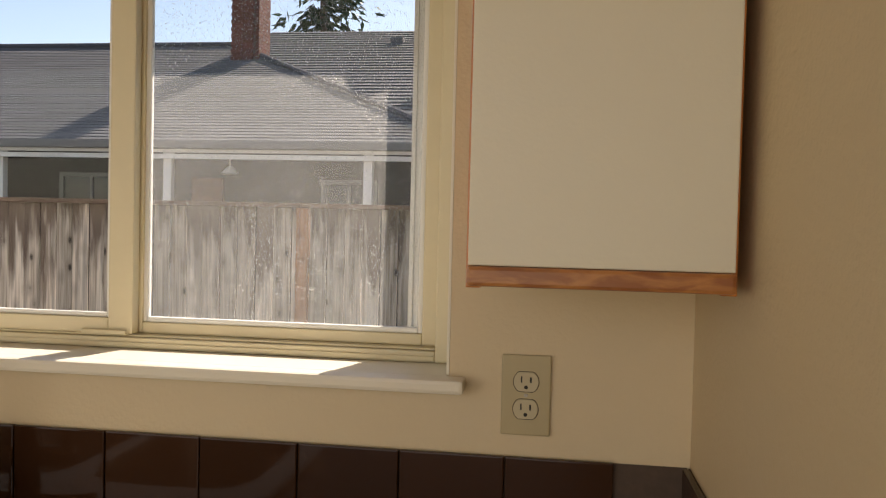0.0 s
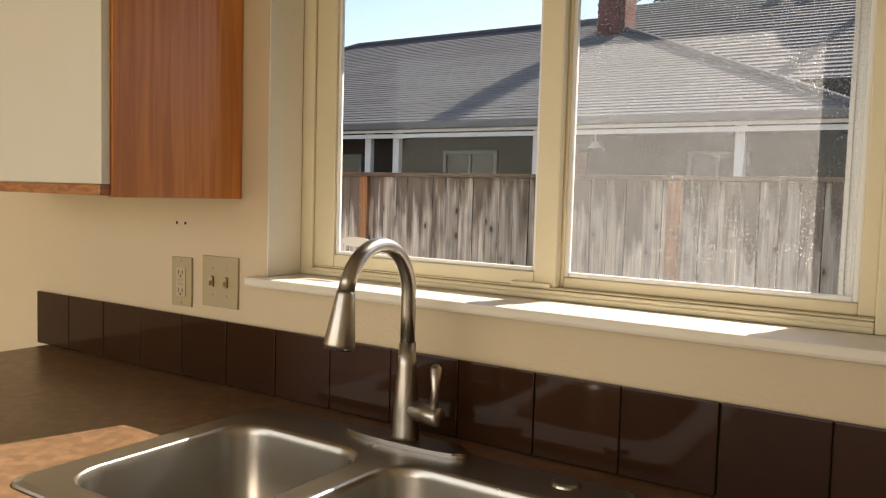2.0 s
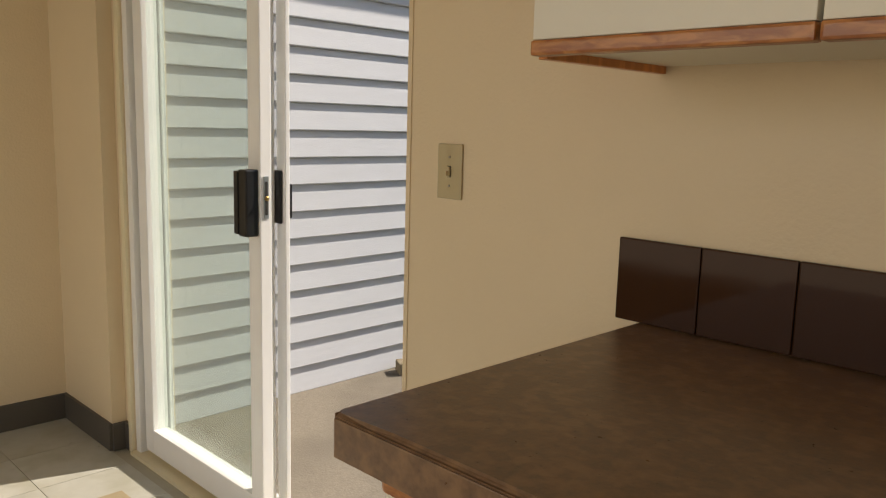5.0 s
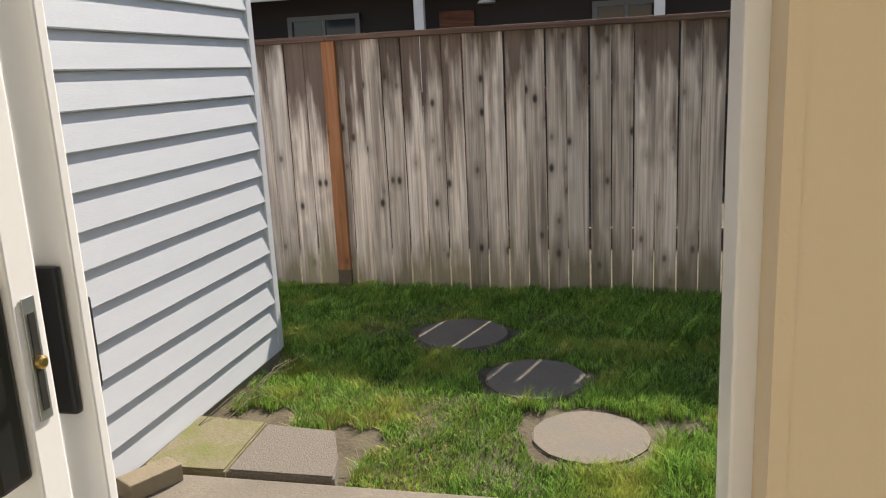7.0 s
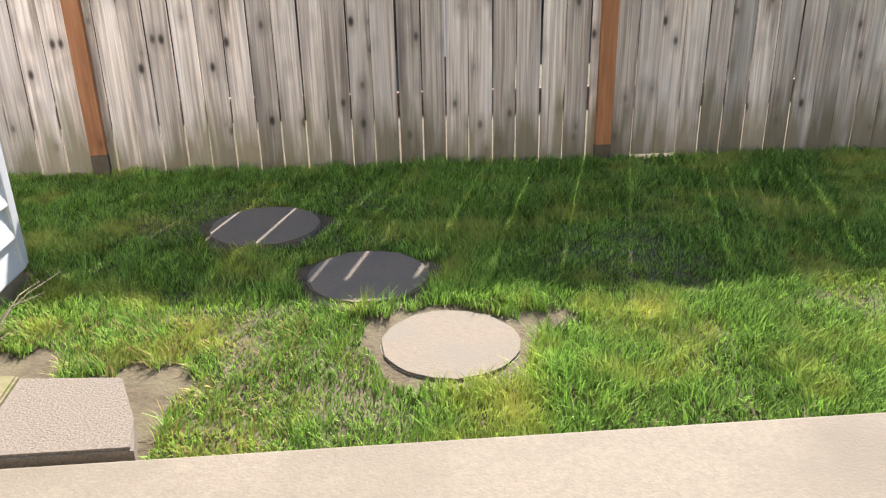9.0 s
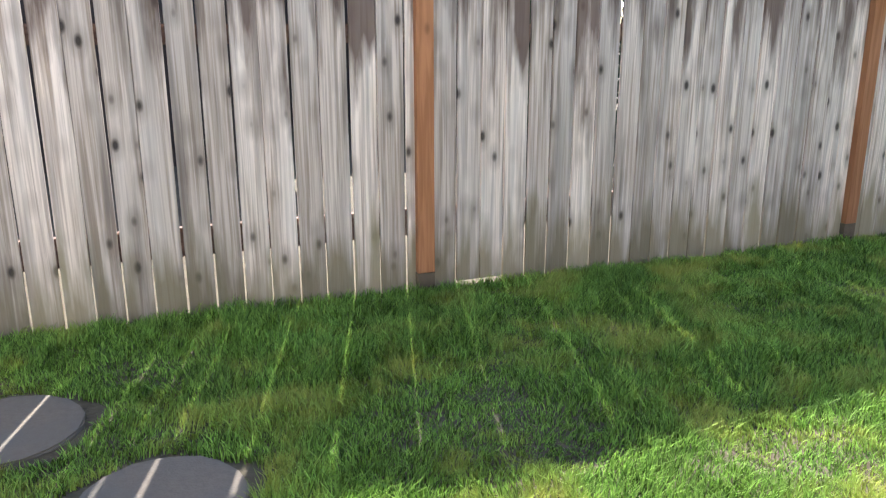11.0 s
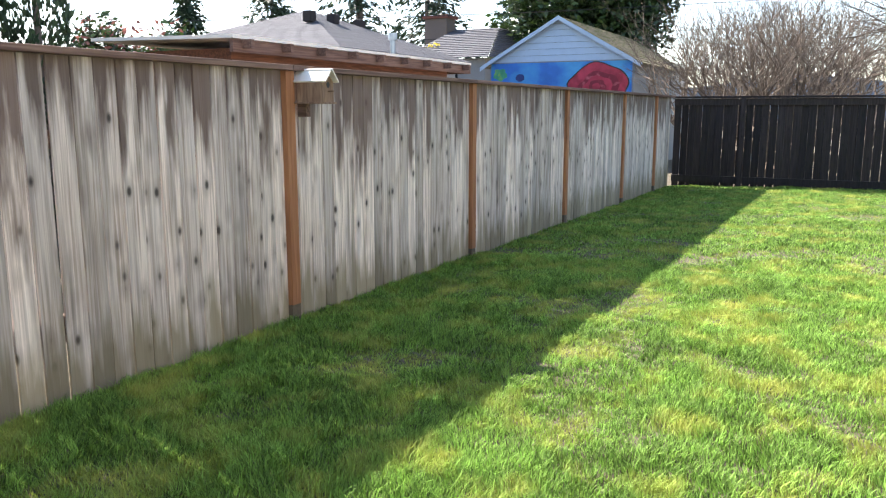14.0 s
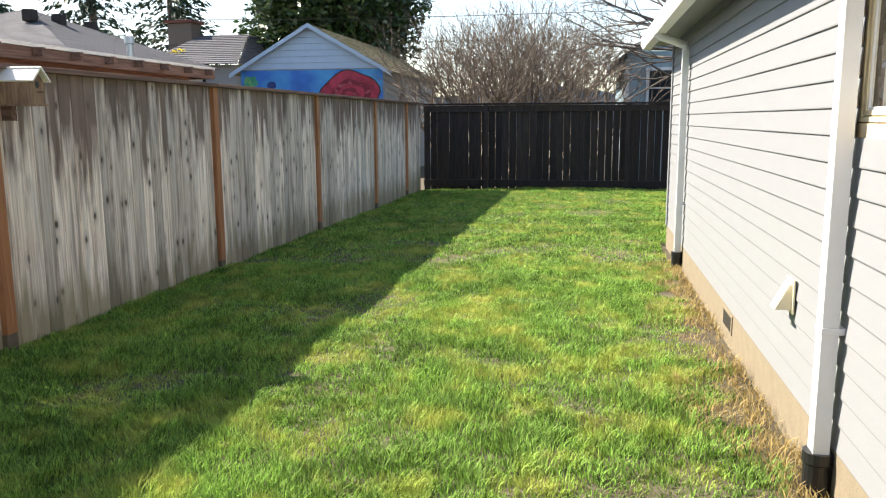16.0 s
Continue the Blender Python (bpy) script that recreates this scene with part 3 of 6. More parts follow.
def base_cabinet(x0, x1, drawer, label):
    yf = -0.60
    cab = thing("base_cabinet", ((x0 + x1) / 2, -0.3, 0), label, "cabinet", group="kitchen base cabinets")
    carcass = boxes((x0, x1, yf, -0.002, 0.1, 0.858)) if drawer else boxes((x0, x0 + 0.018, yf, -0.002, 0.1, 0.858), (x1 - 0.018, x1, yf, -0.002, 0.1, 0.858), (x0 + 0.018, x1 - 0.018, yf, yf + 0.018, 0.1, 0.858), (x0 + 0.018, x1 - 0.018, -0.014, -0.002, 0.1, 0.858), (x0 + 0.018, x1 - 0.018, yf + 0.018, -0.014, 0.1, 0.118))
    put("body", carcass, M["laminate"], cab)
    put("toe_kick", boxes((x0, x1, yf + 0.06, -0.004, 0.0, 0.0995)), M["base"], cab)
    a, b = x0 + 0.005, x1 - 0.005
    d = put("drawer_front" if drawer else "false_front", boxes((a, b, yf - 0.020, yf - 0.002, 0.748, 0.826), bevel=0.002), M["laminate"], cab, "white laminate drawer front")
    for z0, z1 in ((0.8265, 0.848), (0.729, 0.7475)):
        bm_obj("finger_pull", local(boxes((a - 0.002, b + 0.002, yf - 0.027, yf - 0.002, z0, z1), bevel=0.006), cab), M["oak"], d, label="oak pull strip")
    mid = (a + b) / 2
    spans = [(a, b)] if x1 - x0 < 0.6 else [(a, mid - 0.003), (mid + 0.003, b)]
    for u, v in spans:
        dd = put("door", boxes((u, v, yf - 0.020, yf - 0.002, 0.115, 0.690), bevel=0.002), M["laminate"], cab, "flat white laminate door")
        bm_obj("finger_pull", local(boxes((u - 0.002, v + 0.002, yf - 0.027, yf - 0.002, 0.6905, 0.712), bevel=0.006), cab), M["oak"], dd, label="oak pull strip")
    return cab


base_cabinet(-1.960, -1.531, True, "white base cabinet with oak pull strips at the counter's end")
base_cabinet(-1.529, -1.121, True, "white base cabinet with drawer beside the sink")
base_cabinet(-1.119, -0.303, False, "white sink base cabinet with two doors")
base_cabinet(-0.301, 0.335, True, "white corner base cabinet with oak pull strips")

def fill_loops(bm, loops, z):
    edges = []
    rings = []
    for lp in loops:
        vs = [bm.verts.new((x, y, z)) for x, y in lp]
        rings.append(vs)
        edges += [bm.edges.new((vs[i], vs[(i + 1) % len(vs)])) for i in range(len(vs))]
    bmesh.ops.triangle_fill(bm, edges=edges, use_beauty=True)
    return rings


def loft(bm, a, b):
    n = len(a)
    for i in range(n):
        bm.faces.new((a[i], a[(i + 1) % n], b[(i + 1) % n], b[i]))


# worktop with the hole for the sink
SX0, SX1, SY0, SY1 = -1.095, -0.312, -0.604, -0.072
bm = bmesh.new()
rings = fill_loops(bm, [[(-2.008, -0.652), (0.335, -0.652), (0.335, -0.001), (-2.008, -0.001)], rounded(SX0 + 0.015, SX1 - 0.015, SY0 + 0.015, SY1 - 0.015, 0.03)], 0.915)
outer = [bm.verts.new((v.co.x, v.co.y, 0.859)) for v in rings[0]]
loft(bm, outer, rings[0])
inner = [bm.verts.new((v.co.x, v.co.y, 0.859)) for v in rings[1]]
loft(bm, rings[1], inner)
bmesh.ops.recalc_face_normals(bm, faces=bm.faces)
edges = [e for e in bm.edges if all(abs(v.co.y + 0.652) < 0.001 for v in e.verts) and all(v.co.z > 0.91 for v in e.verts)]
bmesh.ops.bevel(bm, geom=edges, offset=0.006, segments=3, affect="EDGES")
worktop = tagged(bm_obj("worktop", bm, M["counter"]), "mottled brown laminate worktop, partly in sun", "countertop")
part("front_edge", boxes((-2.008, 0.335, -0.655, -0.6523, 0.8600, 0.9075), bevel=0.001), M["counter"], worktop, "laminate edging strip")
part("end_edge", boxes((-2.0108, -2.0083, -0.652, -0.002, 0.8600, 0.9125), bevel=0.001), M["counter"], worktop, "laminate edging strip")

bm = boxes((-2.053, 0.333, -0.003, -0.0005, 0.916, 1.058), (0.3335, 0.3365, -0.63, -0.004, 0.916, 1.058))
splash = tagged(bm_obj("backsplash", bm, M["grout"]), "single course of glazed brown backsplash tiles", "backsplash", kind="structure")


def shared_piece(w, d, h, bevel):
    bm = bmesh.new()
    box(bm, -w / 2, w / 2, -d / 2, d / 2, 0, h, bevel=bevel)
    me = bpy.data.meshes.new("tile")
    bm.to_mesh(me)
    bm.free()
    return me


tile_me = shared_piece(0.1505, 0.009, 0.143, 0.0022)
tile_me.materials.append(M["tile"])
for i in range(16):
    x = -2.053 + 0.0762 + i * 0.1524
    if x + 0.075 > 0.34:
        continue
    o = new("tile", tile_me)
    o.parent = splash
    o.matrix_world = pose(x, -0.0075, 0.917, rng.uniform(-0.25, 0.25), 0, rng.uniform(-0.35, 0.35))
for i in range(4):
    o = new("tile", tile_me)
    o.parent = splash
    o.matrix_world = pose(0.3291, -0.088 - i * 0.1524, 0.917, 0, 0, 90)

# ---- sink ----
sink = thing("kitchen_sink", (-0.72, -0.33, 0.915), "double-bowl stainless steel drop-in sink set in the worktop", "sink")


BOWLS = ((-1.045, -0.728, -0.560, -0.180), (-0.692, -0.370, -0.560, -0.180))
bm = bmesh.new()
rings = fill_loops(bm, [rounded(SX0 + 0.012, SX1 - 0.012, SY0 + 0.012, SY1 - 0.012, 0.028)] + [rounded(*b, 0.072) for b in BOWLS], 0.9225)
lo = [bm.verts.new((x, y, 0.9155)) for x, y in rounded(SX0, SX1, SY0, SY1, 0.034)]
md = [bm.verts.new((x, y, 0.9195)) for x, y in rounded(SX0 + 0.002, SX1 - 0.002, SY0 + 0.002, SY1 - 0.002, 0.033)]
loft(bm, lo, md)
loft(bm, md, rings[0])
rim = put("rim", bm, M["steel"], sink)
for b in BOWLS:
    bm = bmesh.new()
    prev = None
    for inset, z, r in ((0.0, 0.9224, 0.072), (0.003, 0.9235, 0.071), (0.007, 0.918, 0.070), (0.009, 0.905, 0.068), (0.016, 0.78, 0.064), (0.022, 0.745, 0.060), (0.034, 0.724, 0.054), (0.055, 0.710, 0.046), (0.10, 0.704, 0.03)):
        ring = [bm.verts.new((x, y, z)) for x, y in rounded(b[0] + inset, b[1] - inset, b[2] + inset, b[3] - inset, r)]
        if prev:
            loft(bm, ring, prev)
        prev = ring
    bm.faces.new(prev)
    bowl = put("bowl", bm, M["steel"], sink, smooth=True)
    bm = bmesh.new()
    cx, cy = (b[0] + b[1]) / 2, (b[2] + b[3]) / 2
    tube(bm, [(cx, cy, 0.7045), (cx, cy, 0.708)], [0.042, 0.038], 24)
    bm_obj("drain", local(bm, sink), M["nickel"], bowl, smooth=False)
bm = bmesh.new()
tube(bm, [(-0.418, -0.115, 0.9226), (-0.418, -0.115, 0.926), (-0.418, -0.115, 0.928)], [0.024, 0.023, 0.018], 24)
put("hole_cover", bm, M["nickel"], sink, "round nickel hole cover")

# ---- faucet ----
FX, FY = -0.728, -0.105
faucet = thing("faucet", (FX, FY, 0.9226), "brushed nickel pull-down gooseneck faucet on the sink deck", "faucet")
bm = bmesh.new()
prism(bm, [(FX + 0.128 * math.copysign(abs(math.cos(a)) ** 0.8, math.cos(a)), FY + 0.03 * math.copysign(abs(math.sin(a)) ** 0.8, math.sin(a))) for a in [2 * math.pi * k / 40 for k in range(40)]], 0.9228, 0.931)
bmesh.ops.bevel(bm, geom=[e for e in bm.edges if all(v.co.z > 0.93 for v in e.verts)], offset=0.003, segments=2, affect="EDGES")
put("base_plate", bm, M["nickel"], faucet, smooth=False)
bm = bmesh.new()
tube(bm, [(FX, FY, z) for z in (0.931, 0.94, 0.98, 1.02, 1.06, 1.10)], [0.025, 0.0235, 0.0225, 0.020, 0.0165, 0.0145], 24)
put("body", bm, M["nickel"], faucet, smooth=True)
SPX, SPY = (-0.724, -0.288)
ux, uy = SPX - FX, SPY - FY
span = math.hypot(ux, uy)
ux, uy = ux / span, uy / span
top = 1.185
pts = [(FX, FY, 1.10), (FX, FY, 1.15), (FX, FY, top)]
rad = 0.086
for k in range(1, 15):
    a = math.pi * k / 14 * 0.93
    d = rad * (1 - math.cos(a))
    pts.append((FX + ux * d, FY + uy * d, top + rad * math.sin(a)))
bm = bmesh.new()
tube(bm, pts, 0.0128, 20)
put("gooseneck", bm, M["nickel"], faucet, smooth=True)
e = Vector(pts[-1])
dn = (Vector((SPX, SPY, 1.125)) - e).normalized()
bm = bmesh.new()
tube(bm, [e, e + dn * 0.004, e + dn * 0.006, e + dn * 0.082, e + dn * 0.089], [0.0135, 0.0150, 0.0150, 0.0245, 0.023], 24)
head = put("spray_head", bm, M["nickel"], faucet, smooth=True)
bm = bmesh.new()
tube(bm, [e + dn * 0.0885, e + dn * 0.091], [0.019, 0.018], 20)
bm_obj("nozzle", local(bm, faucet), M["black"], head)
bm = bmesh.new()
tube(bm, [(FX + 0.012, FY, 0.984), (FX + 0.075, FY - 0.012, 0.984), (FX + 0.080, FY - 0.0125, 0.984)], [0.0165, 0.0165, 0.0135], 20)
hd = put("handle_hub", bm, M["nickel"], faucet, smooth=True)
bm = bmesh.new()
tube(bm, [(FX + 0.066, FY - 0.012, 0.995), (FX + 0.067, FY - 0.010, 1.03), (FX + 0.063, FY - 0.004, 1.062), (FX + 0.060, FY - 0.002, 1.066)], [0.0075, 0.007, 0.0105, 0.008], 14)
bm_obj("lever", local(bm, faucet), M["nickel"], hd, smooth=True)


# ---- outlets and switches ----
def plate(name, cx, cz, w, h, label, kind, material):
    """A wall plate on the north wall, its face towards -y."""
    ob = thing(name, (cx, 0, cz), label, "switch" if "switch" in name else "outlet")
    part("plate", boxes((-w / 2, w / 2, -0.006, -0.0005, -h / 2, h / 2), bevel=0.0025), material, ob)

    def screw(x, z):
        bm = bmesh.new()
        tube(bm, [(x, -0.0055, z), (x, -0.0072, z)], [0.003, 0.0026], 12)
        box(bm, x - 0.0022, x + 0.0022, -0.0075, -0.0070, z - 0.0004, z + 0.0004)
        part("screw", bm, M["nickel"], ob)

    if kind == "duplex":
        for s in (1, -1):
            bm = bmesh.new()
            n = 20
            prism(bm, [(0.0172 * math.cos(2 * math.pi * k / n), max(-0.0135, min(0.0135, 0.0172 * math.sin(2 * math.pi * k / n)))) for k in range(n)], 0, 0.0024)
            bmesh.ops.rotate(bm, verts=bm.verts, cent=(0, 0, 0), matrix=Matrix.Rotation(radians(90), 3, "X"))
            bmesh.ops.translate(bm, verts=bm.verts, vec=(0, -0.0058, s * 0.0195))
            face = part("socket", bm, M["almond_d"], ob)
            bm_obj("slot", boxes((-0.0075, -0.0055, -0.0086, -0.0081, s * 0.0195 - 0.001, s * 0.0195 + 0.008)), M["slot"], face)
            bm_obj("slot", boxes((0.0052, 0.0078, -0.0086, -0.0081, s * 0.0195 - 0.001, s * 0.0195 + 0.007)), M["slot"], face)
            bm = bmesh.new()
            tube(bm, [(0, -0.0080, s * 0.0195 - 0.0075), (0, -0.0086, s * 0.0195 - 0.0075)], 0.0028, 10)
            bm_obj("ground_hole", bm, M["slot"], face)
            bm = bmesh.new()
            ring = [(0.0182 * math.cos(2 * math.pi * k / 24), -0.0060, s * 0.0195 + max(-0.0145, min(0.0145, 0.0182 * math.sin(2 * math.pi * k / 24)))) for k in range(25)]
            tube(bm, ring, 0.0005, 5)
            part("socket_gap", bm, M["slot"], ob)
        screw(0, 0)
    elif kind == "gfci":
        part("socket", boxes((-0.0165, 0.0165, -0.0082, -0.0058, -0.0335, 0.0335), bevel=0.001), M["almond_d"], ob)
        bm = bmesh.new()
        for s in (1, -1):
            z = s * 0.021
            part("slot", boxes((-0.0075, -0.0055, -0.0087, -0.0083, z - 0.003, z + 0.006)), M["slot"], ob)
            part("slot", boxes((0.0052, 0.0078, -0.0087, -0.0083, z - 0.003, z + 0.005)), M["slot"], ob)
            bm = bmesh.new()
            tube(bm, [(0, -0.0083, z - 0.008), (0, -0.0087, z - 0.008)], 0.0026, 10)
            part("ground_hole", bm, M["slot"], ob)
        for z in (0.004, -0.005):
            part("button", boxes((-0.009, 0.009, -0.0095, -0.0083, z - 0.003, z + 0.003), bevel=0.0006), M["almond"], ob)
        screw(0, 0.048)
        screw(0, -0.048)
    else:
        xs = (0,) if kind == "single" else (-0.023, 0.023)
        for x in xs:
            part("toggle_slot", boxes((x - 0.0052, x + 0.0052, -0.0066, -0.0059, -0.012, 0.012)), M["slot"], ob)
            bm = bmesh.new()
            box(bm, x - 0.0042, x + 0.0042, -0.012, -0.0061, -0.0105, 0.0105, bevel=0.0012)
            box(bm, x - 0.0035, x + 0.0035, -0.019, -0.011, -0.008, 0.002, bevel=0.0012)
            part("toggle", bm, M["almond"], ob)
            screw(x, 0.030)
            screw(x, -0.030)
    return ob


plate("wall_outlet", 0.108, 1.148, 0.070, 0.115, "almond duplex wall outlet under the corner cabinet", "duplex", M["almond"])
plate("wall_outlet", -1.452, 1.136, 0.070, 0.115, "almond ground-fault outlet with two buttons", "gfci", M["almond"])
plate("light_switch", -1.321, 1.146, 0.116, 0.115, "double almond toggle switch plate by the window", "double", M["almond"])
plate("light_switch", -2.475, 1.146, 0.070, 0.115, "single almond toggle switch beside the patio door", "single", M["almond"])
nook_outlet = plate("wall_outlet", 0, 0, 0.070, 0.115, "almond duplex outlet low on the nook wall", "duplex", M["almond"])
nook_outlet.matrix_world = pose(X_END, -0.45, 0.345, 0, 0, 90)
bm = bmesh.new()
for x in (-1.475, -1.445):
    tube(bm, [(x, -0.0002, 1.272), (x, -0.0012, 1.272)], 0.0035, 8)
tagged(bm_obj("screw_holes", bm, M["slot"]), "two small screw holes left in the wall", "hole", kind="structure")

# ---- floor register ----
reg = thing("floor_register", (-3.61, -0.238, 0.0), "beige metal floor register in the vinyl floor", "vent")
part("frame", boxes((-0.20, 0.20, -0.068, 0.068, 0.0005, 0.006), bevel=0.002), M["register"], reg)
part("opening", boxes((0.0, 0.17, -0.045, 0.045, 0.0061, 0.0066)), M["slot"], reg)
part("cover_plate", boxes((-0.17, -0.01, -0.045, 0.045, 0.0061, 0.0085), bevel=0.001), M["register"], reg)
for k in range(11):
    part("slat", boxes((0.008 + k * 0.015, 0.013 + k * 0.015, -0.045, 0.045, 0.0067, 0.0092)), M["register"], reg)

# ---- patio door ----
pd = thing("door_1", (-3.35, 0.06, 0.0), "white sliding glass patio door slid half open, with screen door", "door", kind="structure")
D0, D1, DH = DOOR[0], DOOR[1], DOOR[3]
put("door_frame", boxes((D0, D0 + 0.035, 0.004, 0.140, 0.0, DH), (D1 - 0.030, D1 - 0.001, 0.060, 0.140, 0.0, DH), (D0 + 0.035, D1 - 0.030, 0.004, 0.14, DH - 0.04, DH), bevel=0.003), M["alu"], pd)
put("jamb_lining", boxes((D1 - 0.012, D1 + 0.0005, -0.003, 0.0595, 0.0, DH)), M["wall"], pd, "cream painted jamb")
put("casing", boxes((D0 - 0.028, D0 - 0.0005, -0.012, -0.0002, 0.0, DH + 0.02), bevel=0.002), M["trim"], pd, "narrow cream casing")
put("threshold", boxes((D0, D1, -0.02, 0.145, -0.024, 0.008), (D0 + 0.036, D1 - 0.036, 0.036, 0.042, 0.008, 0.022), (D0 + 0.036, D1 - 0.036, 0.088, 0.094, 0.008, 0.022), (D0 + 0.036, D1 - 0.036, 0.118, 0.124, 0.008, 0.022)), M["trim"], pd, "cream metal track")
slide = put("sliding_panel", bar_frame(-4.040, -3.246, 0.024, DH - 0.045, 0.020, 0.058, 0.062, 0.09), M["vinyl"], pd)
g = bm_obj("pane", local(sheet(-3.980, -3.306, 0.0385, 0.11, DH - 0.10), pd), M["pane_green"], slide)
fixed = put("fixed_panel", bar_frame(-4.054, -3.276, 0.024, DH - 0.045, 0.064, 0.088, 0.055, 0.08), M["vinyl"], pd)
g2 = bm_obj("pane", local(sheet(-4.0, -3.329, 0.0755, 0.10, DH - 0.10), pd), M["pane_green"], fixed)
scr = put("screen_panel", bar_frame(-4.050, -3.240, 0.024, DH - 0.045, 0.100, 0.116, 0.045, 0.06), M["alu"], pd, "white insect-screen frame")
g3 = bm_obj("screen_cloth", local(sheet(-4.006, -3.284, 0.108, 0.083, DH - 0.09), pd), M["screen"], scr)
g.visible_shadow = g2.visible_shadow = False
bm = boxes((-3.292, -3.252, -0.022, 0.0195, 0.914, 1.104), bevel=0.005)
box(bm, -3.312, -3.290, -0.026, -0.008, 0.919, 1.099, bevel=0.004)
put("door_handle", bm, M["black"], pd, "black moulded pull handle")
put("outer_handle", boxes((-3.299, -3.252, 0.0885, 0.099, 0.945, 1.10), bevel=0.004), M["black"], pd)
put("screen_handle", boxes((-3.276, -3.248, 0.1165, 0.130, 0.96, 1.06), bevel=0.004), M["black"], pd, "black screen door latch")
bm = boxes((-3.2455, -3.2435, 0.031, 0.047, 0.965, 1.085), bevel=0.0008)
st = put("strike_plate", bm, M["metal"], pd, "steel latch plate")
bm = boxes((-3.2433, -3.2425, 0.035, 0.043, 0.975, 1.07))
bm_obj("latch_slot", local(bm, pd), M["slot"], st)
bm = bmesh.new()
tube(bm, [(-3.2424, 0.039, 1.022), (-3.238, 0.039, 1.022), (-3.2365, 0.039, 1.022)], [0.0065, 0.0065, 0.004], 14)
bm_obj("latch_knob", local(bm, pd), M["brass"], st, label="small brass latch")


# ---- the house outside: siding ----
def lap_siding(name, length, z0, z1, exposure, m, material, label, holes=(), depth=1.0):
    """Rows of lap boards on the plane y = 0 of the pose m, looking to -y locally; each lap is a part."""
    ob = new(name)
    ob.matrix_world = m
    tagged(ob, label, "siding", kind="structure")
    n = int(math.ceil((z1 - z0) / exposure))
    for i in range(n):
        a = z0 + i * exposure
        b = min(a + exposure, z1)
        spans = [(0.0, length)]
        for hx0, hx1, hz0, hz1 in holes:
            if b > hz0 and a < hz1:
                spans = [s for u, v in spans for s in ((u, min(v, hx0)), (max(u, hx1), v)) if s[1] - s[0] > 0.02]
        for u, v in spans:
            bm = bmesh.new()
            k = max(2, int((v - u) / 0.6))
            prof = ((-0.002, a), (-0.0215 * depth, a + 0.001), (-0.0235 * depth, a + 0.006), (-0.0225 * depth, a + 0.012), (-0.005, b - 0.002), (-0.002, b))
            cols = []
            for j in range(k + 1):
                x = u + (v - u) * j / k
                w = 0.0012 * noise.noise(Vector((x * 1.7, i * 3.1, 0)))
                cols.append([bm.verts.new((x, y + w, z + (0.0012 * noise.noise(Vector((x * 1.1, i * 5.3, 7))) if 0 < q < 4 else 0))) for q, (y, z) in enumerate(prof)])
            for c, d in zip(cols, cols[1:]):
                for q in range(len(prof) - 1):
                    bm.faces.new((c[q], d[q], d[q + 1], c[q + 1]))
            part("lap", bm, material, ob)
    return ob


SIDE_X, SIDE_Y1 = -4.424, 2.952
EAVE = 2.42
# the wing left of the door
tagged(bm_obj("wall_wing", boxes((-9.0, SIDE_X, 0.161, SIDE_Y1, -0.06, EAVE + 0.2)), M["siding"]), "pale wall of the projecting wing", "wall", kind="structure")
tagged(bm_obj("foundation_wing", boxes((-9.0, SIDE_X + 0.006, 0.1615, SIDE_Y1 + 0.006, -0.6, -0.0605)), M["foundation"]), "bare concrete footing of the wing", "foundation", kind="structure")
lap_siding("siding_wing", SIDE_Y1 - 0.163, -0.0675, EAVE + 0.2, 0.1265, pose(SIDE_X, 0.162, 0, 0, 0, 90), M["siding"], "pale grey-white vinyl lap siding on the wing")
tagged(bm_obj("corner_trim", boxes((SIDE_X - 0.06, SIDE_X + 0.024, SIDE_Y1 - 0.03, SIDE_Y1 + 0.024, -0.06, EAVE + 0.2), bevel=0.004), M["siding"]), "white vinyl corner post of the wing", "trim", kind="structure")
tagged(bm_obj("roof_wing", boxes((-9.3, SIDE_X + 0.30, 0.6, SIDE_Y1 + 0.35, EAVE + 0.2, EAVE + 0.36)), M["shingle"]), "grey roof edge over the wing", "roof", kind="structure")
# the long wall
LX1 = 6.1
tagged(bm_obj("wall_house", boxes((X_R + 0.121, LX1, -0.6, WT, 0.03, EAVE)), M["siding_w"]), "white outer wall of the house", "wall", kind="structure")
tagged(bm_obj("wall_house_end", boxes((LX1 - 0.12, LX1, -7.0, -0.6002, 0.03, EAVE)), M["siding_w"]), "white end wall of the house", "wall", kind="structure")
tagged(bm_obj("foundation_house", boxes((-2.6, LX1 + 0.01, -0.5, WT + 0.012, -0.6, 0.0)), M["foundation"]), "bare concrete footing below the white siding", "foundation", kind="structure")
lap_siding("siding_house", 2.6 + LX1, 0.0, 1.98, 0.1016, Matrix.Translation((LX1, WT + 0.001, 0)) @ pose(0, 0, 0, 0, 0, 180), M["siding_w"],
           "white lap siding of the house in full sun", holes=((LX1 + 0.05, LX1 + 1.14, 1.19, 2.3), (LX1 + 2.57, LX1 + 4.2, -1, 3)), depth=0.55)
tagged(bm_obj("corner_trim", boxes((LX1 - 0.07, LX1 + 0.02, WT - 0.05, WT + 0.026, 0.0, 1.98), bevel=0.004), M["siding_w"]), "white corner board at the house's far end", "trim", kind="structure")
